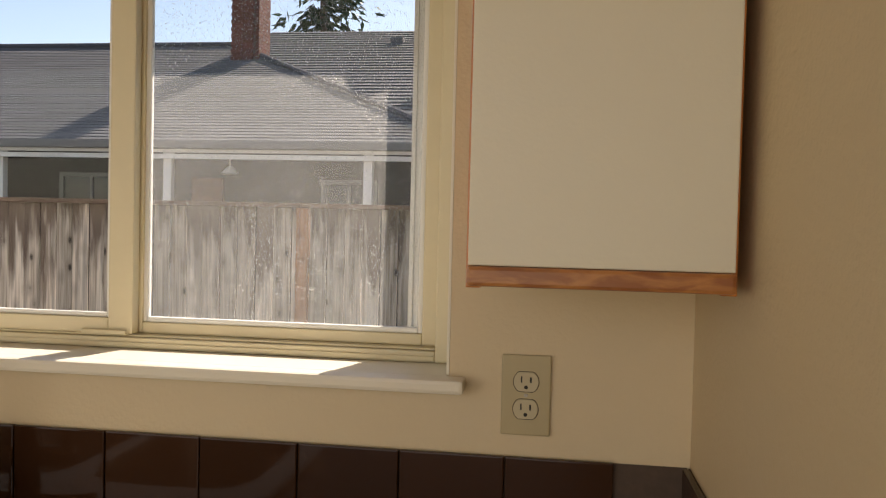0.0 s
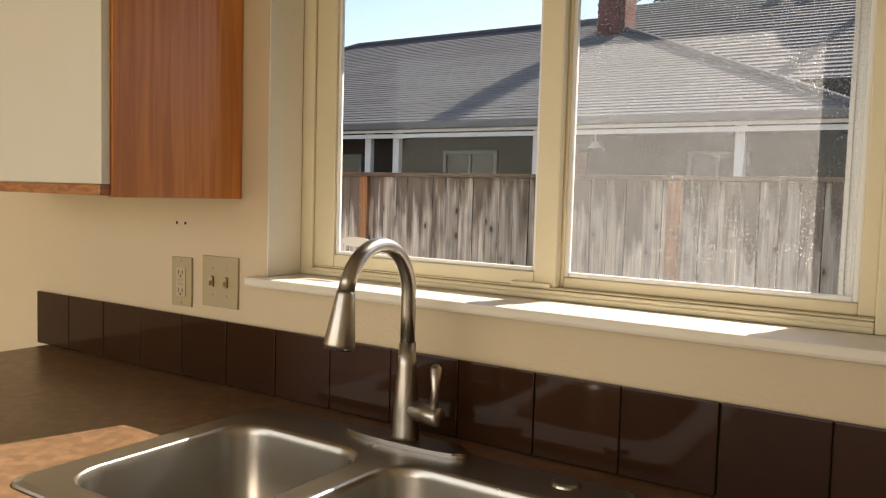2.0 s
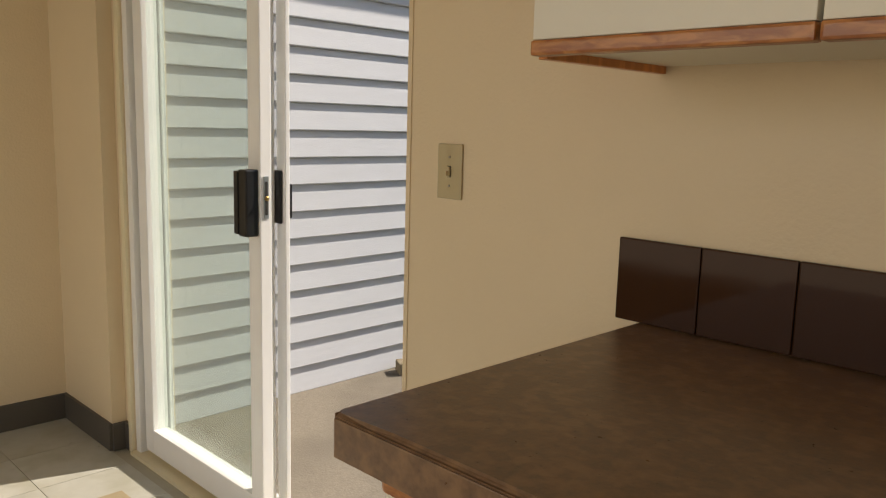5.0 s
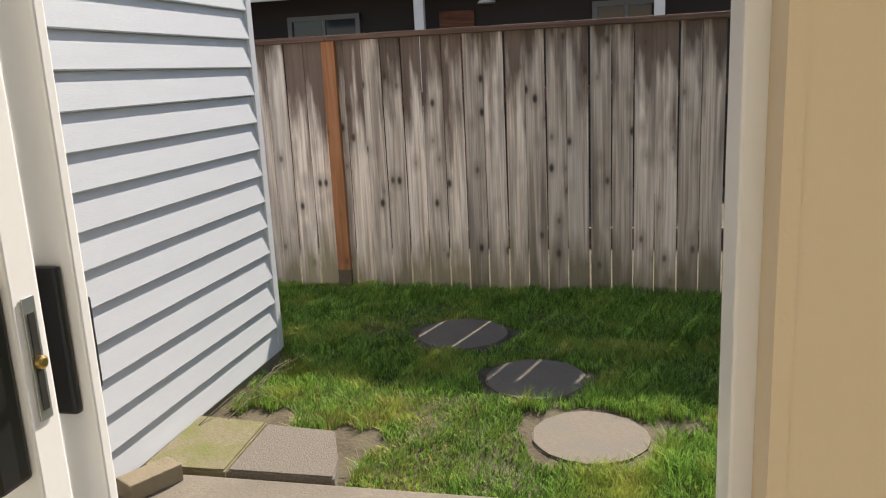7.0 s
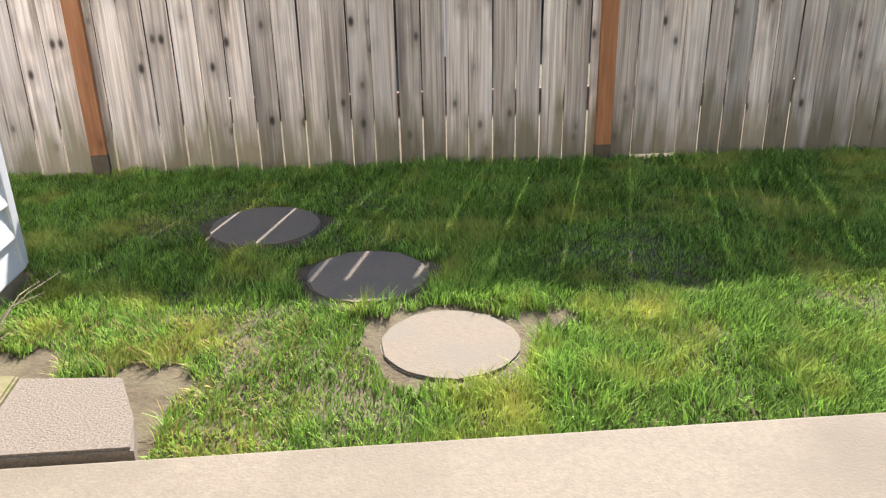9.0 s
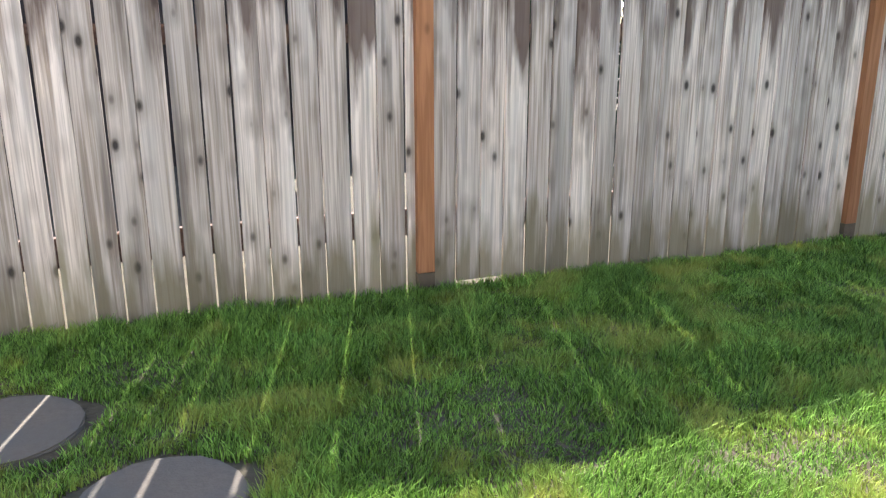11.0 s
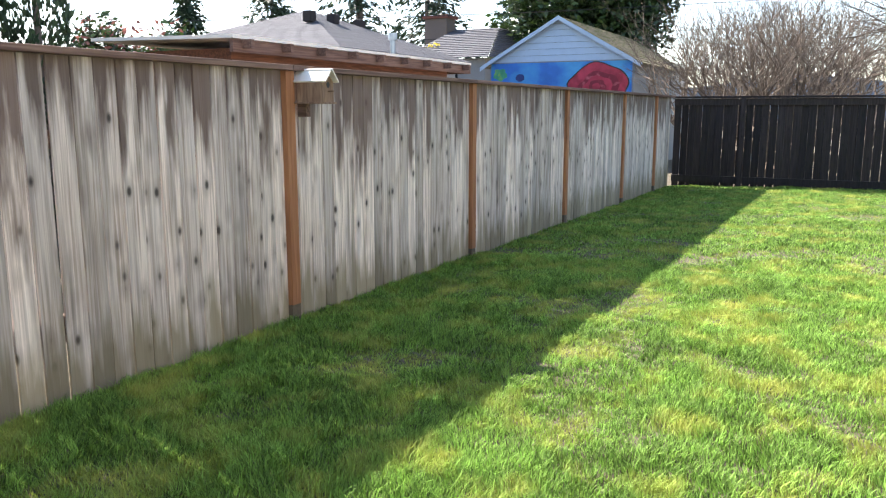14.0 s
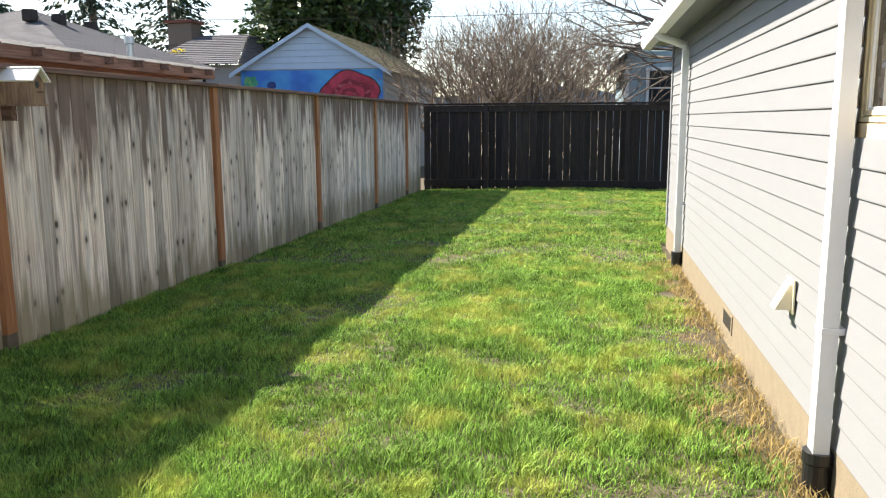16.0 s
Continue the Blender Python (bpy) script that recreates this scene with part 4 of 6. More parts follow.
# eave with soffit, fascia, gutter and roof slope
bm = boxes((-2.4, LX1 + 0.25, WT + 0.02, 0.40, 1.985, 2.01))
tagged(bm_obj("soffit", bm, M["siding_w"]), "white soffit under the eave", "soffit", kind="structure")
bm = bmesh.new()
prof = ((0.40, 1.94), (0.40, 2.06), (0.415, 2.06), (0.415, 1.955), (0.475, 1.955), (0.495, 2.0), (0.495, 2.055), (0.507, 2.06), (0.507, 1.99), (0.485, 1.94))
a = [bm.verts.new((-2.4, y, z)) for y, z in prof]
b = [bm.verts.new((LX1 + 0.25, y, z)) for y, z in prof]
loft(bm, a, b)
bm.faces.new(list(reversed(a)))
bm.faces.new(b)
tagged(bm_obj("gutter", bm, M["fascia"]), "white metal rain gutter along the eave", "gutter", kind="structure")
bm = bmesh.new()
for i in range(22):
    y0 = 0.46 - i * 0.19
    z0 = 2.075 + i * 0.075
    box(bm, -9.0 if i > 20 else -2.4, LX1 + 0.3, y0 - 0.21, y0, z0, z0 + 0.02, m=None)
tagged(bm_obj("roof_house", bm, M["shingle"]), "grey shingle roof of the house", "roof", kind="structure")
tagged(bm_obj("roof_deck", boxes((-9.0, LX1 + 0.2, -3.6, 0.0, 2.62, 2.70)), M["nwall"]), "roof deck over the rooms", "roof", kind="structure")


def downspout(x, label, elbow):
    y = WT + 0.058
    g = ground_z(x)
    ob = thing("downspout", (x, y, g), label, "downspout", group="downspouts on the long wall")
    bm = bmesh.new()
    ribs = []
    for k in range(10):
        ribs += [(0.036 - 0.008 * k, 0.028 - 0.003 * (k % 2)), (0.029 - 0.008 * k, 0.028 - 0.003 * (k % 2))] if k < 9 else []
    outline = ribs + [(-x, -y) for x, y in ribs]
    prism(bm, outline, 0.16, 1.95 - g - 0.16)
    bmesh.ops.recalc_face_normals(bm, faces=bm.faces)
    part("pipe", bm, M["fascia"], ob)
    bm = bmesh.new()
    tube(bm, [(0, 0, 1.95 - g - 0.165), (0, 0.01, 1.95 - g - 0.12), (0.0, 0.12, 1.95 - g - 0.07), (0.0, 0.22, 1.95 - g - 0.04), (0, 0.262, 1.95 - g + 0.0)], 0.036, 10)
    part("elbow", bm, M["fascia"], ob)
    part("strap", boxes((-0.04, 0.04, -0.055, 0.031, 0.62, 0.645), bevel=0.002), M["fascia"], ob)
    bm = bmesh.new()
    tube(bm, [(0, 0, -0.05), (0, 0, 0.13), (0, 0, 0.135), (0, 0, 0.175)], [0.05, 0.05, 0.056, 0.054], 18)
    part("drain_collar", bm, M["black"], ob, "black plastic drain collar")
    return ob


downspout(-0.065, "white ribbed metal downspout with black drain collar", True)
downspout(4.6, "white ribbed metal downspout near the house's far end", True)
hood = thing("dryer_vent", (0.61, WT + 0.02, 0.41), "small cream vent hood on the white siding", "vent")
bm = bmesh.new()
vs = [bm.verts.new(p) for p in ((-0.05, 0, -0.05), (0.05, 0, -0.05), (0.05, 0, 0.07), (-0.05, 0, 0.07), (-0.045, 0.075, -0.05), (0.045, 0.075, -0.05), (0.045, 0.02, 0.06), (-0.045, 0.02, 0.06))]
for f in ((0, 1, 2, 3), (4, 7, 6, 5), (0, 4, 5, 1), (1, 5, 6, 2), (2, 6, 7, 3), (3, 7, 4, 0)):
    bm.faces.new([vs[i] for i in f])
part("hood", bm, M["trim"], hood)
part("base_plate", boxes((-0.065, 0.065, -0.002, 0.006, -0.065, 0.085), bevel=0.002), M["trim"], hood)
cv = thing("crawl_vent", (2.1, WT + 0.013, -0.075), "dark foundation vent opening in the footing", "vent")
part("frame", boxes((-0.16, 0.16, -0.004, 0.006, -0.06, 0.06), bevel=0.002), M["foundation"], cv)
part("opening", boxes((-0.13, 0.13, 0.0062, 0.008, -0.045, 0.045)), M["slot"], cv)

# ---- ground ----
bm = bmesh.new()
xs = [-300, -60, -20, -8] + [-7 + k * 0.7 for k in range(68)] + [60, 300]
ys = [-300, -40, -8, 0.0] + [0.3 + k * 0.4 for k in range(18)] + [12, 20, 60, 300]
grid = [[bm.verts.new((x, y, ground_z(x, y) - (0.0 if 0 < y < 7 else 0.05) + (0.012 * noise.noise(Vector((x * 0.9, y * 0.9, 0))) if 1.9 < y < 4.5 else 0))) for x in xs] for y in ys]
for r0, r1 in zip(grid, grid[1:]):
    for i in range(len(xs) - 1):
        bm.faces.new((r0[i], r0[i + 1], r1[i + 1], r1[i]))
# the sheet stays below the rooms
for v in bm.verts:
    if v.co.y < 0.2 and -10 < v.co.x < 7:
        v.co.z = min(v.co.z, -0.3)
tagged(bm_obj("ground", bm, M["soil"], smooth=True), "dark soil of the yard under the lawn", "ground", kind="structure")
tagged(bm_obj("patio", boxes((SIDE_X + 0.007, -0.9, WT + 0.013, 1.70, -0.5, -0.065), bevel=0.008), M["concrete"]), "tan concrete patio slab outside the sliding door", "patio", kind="structure")


def slab(name, outline, z, thick, material, label, category, group="", jitter=0.006):
    bm = bmesh.new()
    prism(bm, [(x + rng.uniform(-jitter, jitter), y + rng.uniform(-jitter, jitter)) for x, y in outline], -thick, 0)
    bmesh.ops.bevel(bm, geom=[e for e in bm.edges if all(v.co.z > -0.001 for v in e.verts)], offset=0.007, segments=2, affect="EDGES")
    cx, cy = sum(p[0] for p in outline) / len(outline), sum(p[1] for p in outline) / len(outline)
    bmesh.ops.translate(bm, verts=bm.verts, vec=(-cx, -cy, 0))
    ob = bm_obj(name, bm, material)
    ob.matrix_world = pose(cx, cy, z, rng.uniform(-0.6, 0.6), rng.uniform(-0.6, 0.6), 0)
    return tagged(ob, label, category, group)


slab("paver", [(-4.40, 1.735), (-4.085, 1.735), (-4.10, 2.13), (-4.41, 2.15)], -0.06, 0.06, M["paver"], "square concrete paver with yellow-green moss", "paver")
slab("paver", [(-4.07, 1.735), (-3.67, 1.735), (-3.70, 1.87), (-3.80, 2.09), (-4.085, 2.11)], -0.058, 0.06, M["aggregate"], "broken exposed-aggregate concrete paver", "paver")
blk = bm_obj("brick_block", boxes((-0.095, 0.095, -0.05, 0.05, 0, 0.062), bevel=0.006), M["foundation"])
blk.matrix_world = pose(-4.28, 1.60, -0.065, 0, 0, 62)
tagged(blk, "loose weathered tan brick lying on the patio", "brick")
STONES = ((-2.838, 2.325, 0.228), (-3.112, 2.895, 0.236), (-3.588, 3.542, 0.25))
for (cx, cy, r), lab in zip(STONES, ("round tan stepping stone in full sun", "round grey stepping stone in the fence's shadow", "round grey stepping stone near the fence, crossed by light")):
    slab("stepping_stone", [(cx + r * math.cos(2 * math.pi * k / 36), cy + r * math.sin(2 * math.pi * k / 36)) for k in range(36)], ground_z(cx, cy) + (0.008 if cy < 2.6 else 0.020), 0.06, M["stone"], lab, "stepping stone", "stepping stones", 0.004)


# ---- grass ----
def blades(name, rects, per_m2, height, width, keep, material, label, seed, lean=0.85, clump=0.0):
    """One mesh of bent blades scattered over rectangles of lawn."""
    r = np.random.default_rng(seed)
    P = []
    for x0, x1, y0, y1 in rects:
        n = int((x1 - x0) * (y1 - y0) * per_m2)
        P.append(np.column_stack([r.uniform(x0, x1, n), r.uniform(y0, y1, n)]))
    P = np.concatenate(P)
    f = np.array([noise.noise(Vector((x * 1.6, y * 1.6, 3.3))) + 0.5 * noise.noise(Vector((x * 5.0, y * 5.0, 1.3))) + 0.55 * noise.noise(Vector((x * 12.0, y * 12.0, 5.3))) for x, y in P])
    ok = keep(P[:, 0], P[:, 1]) & (r.uniform(-1.2, 0.5, len(P)) < f + clump)
    P, f = P[ok], f[ok]
    n = len(P)
    h = height * (0.55 + 0.75 * r.random(n)) * np.clip(1 + 0.85 * f, 0.55, 2.2)
    a = np.array([noise.noise(Vector((x * 6.0, y * 6.0, 9.1))) for x, y in P]) * 6.0 + r.uniform(-2.0, 2.0, n)
    ln = lean * (0.25 + r.random(n)) * h
    lx, ly = np.cos(a) * ln, np.sin(a) * ln
    b = a + math.pi / 2 + r.uniform(-0.7, 0.7, n)
    w = width * (0.6 + 0.8 * r.random(n))
    wx, wy = np.cos(b) * w / 2, np.sin(b) * w / 2
    z = -0.135 - 0.008 * (np.clip(P[:, 0], -8, 40) + 4.0) - 0.03 * np.clip(np.minimum(P[:, 1], 5.0) - 2.2, 0, None) - 0.006
    X, Y = P[:, 0], P[:, 1]
    V = np.empty((n, 5, 3), np.float32)
    V[:, 0] = np.column_stack([X - wx, Y - wy, z])
    V[:, 1] = np.column_stack([X + wx, Y + wy, z])
    V[:, 2] = np.column_stack([X + wx * 0.75 + lx * 0.30, Y + wy * 0.75 + ly * 0.30, z + h * 0.62])
    V[:, 3] = np.column_stack([X - wx * 0.75 + lx * 0.30, Y - wy * 0.75 + ly * 0.30, z + h * 0.62])
    V[:, 4] = np.column_stack([X + lx, Y + ly, z + h])
    me = bpy.data.meshes.new(name)
    me.vertices.add(n * 5)
    me.vertices.foreach_set("co", V.ravel())
    base = (np.arange(n) * 5)[:, None]
    quads = base + np.array([0, 1, 2, 3])
    tris = base + np.array([3, 2, 4])
    loops = np.concatenate([quads, tris], axis=1).ravel().astype(np.int32)
    me.loops.add(n * 7)
    me.loops.foreach_set("vertex_index", loops)
    me.polygons.add(n * 2)
    starts = np.column_stack([np.arange(n) * 7, np.arange(n) * 7 + 4]).ravel().astype(np.int32)
    me.polygons.foreach_set("loop_start", starts)
    me.update(calc_edges=True)
    me.materials.append(material)
    return tagged(new(name, me), label, "grass", kind="stuff")


FENCE_Y = 4.589


def lawn(x, y):
    ok = np.ones(len(x), bool)
    for cx, cy, r in STONES:
        ok &= (x - cx) ** 2 + (y - cy) ** 2 > (r + 0.05 + 0.02 * np.sin(5 * np.arctan2(y - cy, x - cx))) ** 2
    ok &= ~((x < -3.66) & (y < 2.14))
    ok &= ~((x < -0.88) & (y < 1.72))
    ok &= (x > SIDE_X + 0.03) | (y > SIDE_Y1 + 0.05)
    for cx, cy, q in ((-4.2, 2.25, 0.035), (-3.78, 2.16, 0.02), (-2.98, 2.46, 0.022), (-2.5, 2.45, 0.012)):
        ok &= (x - cx) ** 2 + ((y - cy) * 1.3) ** 2 > q * (0.4 + np.abs(np.sin(x * 23 + y * 9)))
    return ok


def edge_strip(x, y):
    return y > WT + 0.10 + 0.22 * np.abs(np.sin(x * 7.1)) * np.abs(np.sin(x * 2.3)) + 0.16 * np.sin(x * 91 + y * 57) ** 2


blades("lawn_grass", [(SIDE_X, 0.6, 1.6, FENCE_Y - 0.02), (-6.5, SIDE_X, 3.1, FENCE_Y + 0.05)], 18000, 0.043, 0.0042, lawn, M["grass"], "lush uneven lawn grass, sunlit and shaded", 1, clump=0.9)
blades("lawn_grass", [(0.6, 4.5, 0.25, FENCE_Y + 0.05), (-0.88, 0.6, 0.2, 1.6)], 12500, 0.040, 0.0048, lambda x, y: edge_strip(x, y), M["grass"], "mown lawn grass between fence and house", 2, clump=0.7)
blades("lawn_grass", [(4.5, 13.9, -0.6, FENCE_Y + 0.05)], 4400, 0.034, 0.008, lambda x, y: (y > WT + 0.1) | (x > LX1 + 0.05), M["grass"], "mown lawn grass at the yard's far end", 3, clump=0.55)
blades("dry_grass", [(-0.8, 5.0, WT + 0.03, 0.75), (-4.4, -3.3, 1.75, 2.6)], 4200, 0.04, 0.005, lambda x, y: lawn(x, y) & (y < 0.36 + 0.3 * np.abs(np.sin(x * 1.9)) + 2.3 * (x < -3)), M["drygrass"], "dry yellow grass along the footing", 4, lean=1.2)

# dry twigs by the wing's footing
bm = bmesh.new()
for k in range(6):
    x0, y0 = -4.36 + rng.uniform(0, 0.1), 2.05 + rng.uniform(0, 0.4)
    x1, y1 = x0 + rng.uniform(0.0, 0.12), y0 + rng.uniform(0.15, 0.4)
    tube(bm, [(x0, y0, -0.055), ((x0 + x1) / 2, (y0 + y1) / 2, -0.03 + rng.uniform(0, 0.03)), (x1, y1, -0.03)], [0.0022, 0.002, 0.001], 6)
tagged(bm_obj("dry_twigs", bm, M["twig"]), "thin dry twigs lying by the footing", "twigs")


# ---- board fence ----
TOP = 1.498


def board_mesh(w, bot, top, thick, seed, material):
    r = random.Random(seed)
    bm = bmesh.new()
    n = 5
    rows = []
    for k in range(n + 1):
        z = bot + (top - bot) * k / n
        c = r.uniform(-0.0015, 0.0015)
        rows.append([bm.verts.new(p) for p in ((-w / 2 + c, 0, z), (-w / 2 + c + 0.002, -thick, z), (w / 2 + c - 0.002, -thick, z), (w / 2 + c, 0, z))])
    for a, b in zip(rows, rows[1:]):
        for i in range(4):
            bm.faces.new((a[i], a[(i + 1) % 4], b[(i + 1) % 4], b[i]))
    bm.faces.new(rows[-1])
    bm.faces.new(list(reversed(rows[0])))
    bm.normal_update()
    me = bpy.data.meshes.new("board")
    bm.to_mesh(me)
    bm.free()
    me.materials.append(material)
    return me


fence = thing("board_fence", (-1.7, FENCE_Y, 0), "weathered grey cedar board fence with reddish posts", "fence")
r = random.Random(11)
board_meshes = [(w, board_mesh(w, -0.62, 1.60, 0.012, k, M["board"])) for k, w in enumerate((0.128, 0.132, 0.136, 0.130, 0.134, 0.126))]
short_board = board_mesh(0.132, -0.098, 1.60, 0.014, 99, M["board"])
POSTS = [-7.58 + 2.936 * k for k in range(7)] + [12.4]
POSTS[2] = -1.728
x = -7.6
FENCE_END = 13.88
while x < FENCE_END - 0.1:
    w, me = r.choice(board_meshes)
    o = new("board", me)
    o.parent = fence
    if -1.67 < x < -1.33:
        o.data = short_board
    o.matrix_world = pose(x + w / 2, FENCE_Y + 0.028 + r.uniform(-0.003, 0.003), TOP - 1.60, r.uniform(-0.15, 0.15), r.uniform(-0.22, 0.22), r.uniform(-0.5, 0.5))
    x += w + r.choice((0.004, 0.005, 0.006, 0.007, 0.008, 0.008, 0.010))


def fence_post(x, y, foot):
    g = ground_z(x, FENCE_Y)
    bm = boxes((-0.046, 0.046, -0.022, 0.06, g + foot, TOP), bevel=0.004)
    ob = part("post", bm, M["post"], fence, "reddish brown cedar post")
    ob.matrix_world = pose(x, y, 0)
    ft = bm_obj("post_foot", boxes((-0.048, 0.048, -0.018, 0.062, g - 0.4, g + foot - 0.001), bevel=0.004), M["postfoot"], ob)
    ft.matrix_world = pose(x, y, 0)


for k, px in enumerate(POSTS):
    fence_post(px, FENCE_Y, 0.10 + 0.03 * (k % 2))
for a, b in zip(POSTS, POSTS[1:] + [FENCE_END]):
    bm = boxes((a + 0.003, b - 0.003, -0.055, 0.085, TOP + 0.001, TOP + 0.036), bevel=0.005)
    o = part("cap_rail", bm, M["cap"], fence, "brown weathered cap rail")
    o.matrix_world = pose(0, FENCE_Y, 0)
    for z, zh in ((0.075, 0.14), (1.05, 0.088)):
        o = part("back_rail", boxes((a + 0.05, b - 0.05, 0.034, 0.072, z, z + zh)), M["cap"], fence)
        o.matrix_world = pose(0, FENCE_Y, 0)

# dark fence across the yard's end
dark = thing("board_fence", (13.95, 2.0, 0), "dark stained board fence in shade with light through its gaps", "fence")
dmesh = [board_mesh(w, -0.75, 1.60, 0.018, 40 + k, M["darkboard"]) for k, w in enumerate((0.135, 0.140))]
y = FENCE_Y - 0.03
k = 0
while y > -6.0:
    o = new("board", r.choice(dmesh))
    o.parent = dark
    o.matrix_world = pose(13.98 + (0.024 if k % 2 else 0), y - 0.07, TOP - 1.66, 0, r.uniform(-0.2, 0.2), -90 + r.uniform(-0.6, 0.6))
    y -= 0.140 + r.choice((-0.006, 0.001, 0.003, 0.008, 0.014))
    k += 1
for py in (3.2, 0.25, -2.6, -5.5):
    o = part("post", boxes((-0.045, 0.045, -0.045, 0.045, ground_z(13.9) - 0.4, TOP - 0.02), bevel=0.004), M["darkboard"], dark)
    o.matrix_world = pose(13.93, py, 0)
for z0, z1, t in ((TOP - 0.02, TOP + 0.02, 0.07), (TOP - 0.16, TOP - 0.03, 0.02), (ground_z(13.9) + 0.06, ground_z(13.9) + 0.2, 0.02)):
    o = part("rail", boxes((-t, 0.03, -6.0, FENCE_Y - 0.03, z0, z1), bevel=0.003), M["darkboard"], dark)
    o.matrix_world = pose(13.945, 0, 0)

# birdhouse on the third post
bird = thing("birdhouse", (1.36, FENCE_Y - 0.13, 1.29), "small plain wooden birdhouse with pitched roof mounted on the fence", "birdhouse", rz=-84)
bm = bmesh.new()
pr = [(-0.075, 0.0), (0.075, 0.0), (0.075, 0.13), (0.0, 0.20), (-0.075, 0.13)]
a = [bm.verts.new((0.10, yy, z)) for yy, z in pr]
b = [bm.verts.new((-0.10, yy, z)) for yy, z in pr]
loft(bm, a, b)
bm.faces.new(a)
bm.faces.new(list(reversed(b)))
bmesh.ops.recalc_face_normals(bm, faces=bm.faces)
part("body", bm, M["birdwood"], bird)
for s in (1, -1):
    bm = boxes((-0.13, 0.14, -0.012, 0.115, -0.006, 0.006), bevel=0.002)
    o = part("roof_board", bm, M["sill"], bird, "pale painted roof board")
    o.matrix_local = pose(0, 0, 0.212, 0, 0, 0 if s > 0 else 180) @ pose(0, 0, 0, -43, 0, 0)
bm = bmesh.new()
tube(bm, [(0.1003, 0, 0.115), (0.1015, 0, 0.115)], 0.021, 18)
part("entrance_hole", bm, M["slot"], bird)
bm = bmesh.new()
tube(bm, [(0.10, 0, 0.072), (0.145, 0, 0.072)], 0.005, 8)
part("perch", bm, M["birdwood"], bird)
part("floor_board", boxes((-0.115, 0.115, -0.09, 0.09, -0.012, -0.0005), bevel=0.002), M["birdwood"], bird)
part("bracket", boxes((-0.125, -0.06, -0.03, 0.03, -0.10, -0.0125), bevel=0.003), M["cap"], bird)


# ---- beyond the fence ----
def quad_obj(name, pts, material, parent=None, label=""):
    bm = bmesh.new()
    bm.faces.new([bm.verts.new(p) for p in pts])
    return bm_obj(name, bm, material, parent, label=label)


def shingled(bm, eave0, eave1, ridge1, ridge0, rows, thick=0.03):
    """Courses of shingles on a roof plane between an eave and a ridge line, each a stepped strip broken into tabs."""
    e0, e1, r0, r1 = Vector(eave0), Vector(eave1), Vector(ridge0), Vector(ridge1)
    nrm = (e1 - e0).cross(r0 - e0)
    if nrm.length < 1e-6:
        nrm = (e1 - e0).cross(r1 - e0)
    nrm.normalize()
    if nrm.z < 0:
        nrm = -nrm
    for i in range(rows):
        a, b = i / rows, (i + 1.02) / rows
        p0, p1 = e0.lerp(r0, a), e1.lerp(r1, a)
        q0, q1 = e0.lerp(r0, min(b, 1)), e1.lerp(r1, min(b, 1))
        n = max(1, int((p1 - p0).length / 0.9))
        off = 0.37 * (i % 3) / n
        cuts = [0.0] + [min(max((j + off) / n, 0), 1) for j in range(1, n)] + [1.0]
        for u, v in zip(cuts, cuts[1:]):
            vs = [bm.verts.new(p) for p in (p0.lerp(p1, u) + nrm * thick, p0.lerp(p1, v) + nrm * thick, q0.lerp(q1, v) + nrm * 0.004, q0.lerp(q1, u) + nrm * 0.004)]
            bm.faces.new(vs)
            lo = [bm.verts.new(p - nrm * (thick + 0.004)) for p in (vs[0].co, vs[1].co)]
            bm.faces.new((vs[0], lo[0], lo[1], vs[1]))


# the neighbour's house
nb = thing("house", (-8, 9.6, -0.2), "dark brown neighbouring house with grey hip roof and white gutter", "house")


def nput(name, bm, material, label=""):
    o = part(name, bm, material, nb, label)
    o.matrix_parent_inverse = nb.matrix_world.inverted()
    return o


EZ = 2.42
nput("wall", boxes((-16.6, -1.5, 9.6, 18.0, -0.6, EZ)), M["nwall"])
bm = bmesh.new()
C = ((-17.2, 9.0, EZ), (-0.9, 9.0, EZ), (-0.9, 18.6, EZ), (-17.2, 18.6, EZ))
RA, RB = (-12.4, 13.8, EZ + 2.42), (-6.2, 13.8, EZ + 2.42)
shingled(bm, C[0], C[1], RB, RA, 44, 0.016)
shingled(bm, C[1], C[2], RB, RB, 44, 0.016)
shingled(bm, C[3], C[0], RA, RA, 30)
shingled(bm, C[2], C[3], RA, RB, 12)
nput("roof", bm, M["shingle"], "grey shingle hip roof")
bm = bmesh.new()
for a, b in ((C[1], RB), (C[0], RA), (RA, RB)):
    tube(bm, [Vector(a) + Vector((0, 0, 0.03)), Vector(b) + Vector((0, 0, 0.03))], 0.06, 8)
nput("ridge_cap", bm, M["shingle_l"])
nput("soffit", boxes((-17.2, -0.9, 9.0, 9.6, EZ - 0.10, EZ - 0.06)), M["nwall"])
# shadow band under the roof edge, put into the gutter's dark colour
nput("gutter", boxes((-17.3, -0.8, 8.86, 9.0, EZ - 0.07, EZ + 0.035), bevel=0.015), M["nframe"], "gutter in dark grey that stands in for the roof edge's shadow")
nput("fascia", boxes((-17.3, -0.8, 8.97, 9.02, EZ - 0.115, EZ - 0.071), (-17.3, -0.8, 8.985, 9.02, EZ - 0.2, EZ - 0.135), bevel=0.006), M["fascia"], "white fascia boards under the gutter")
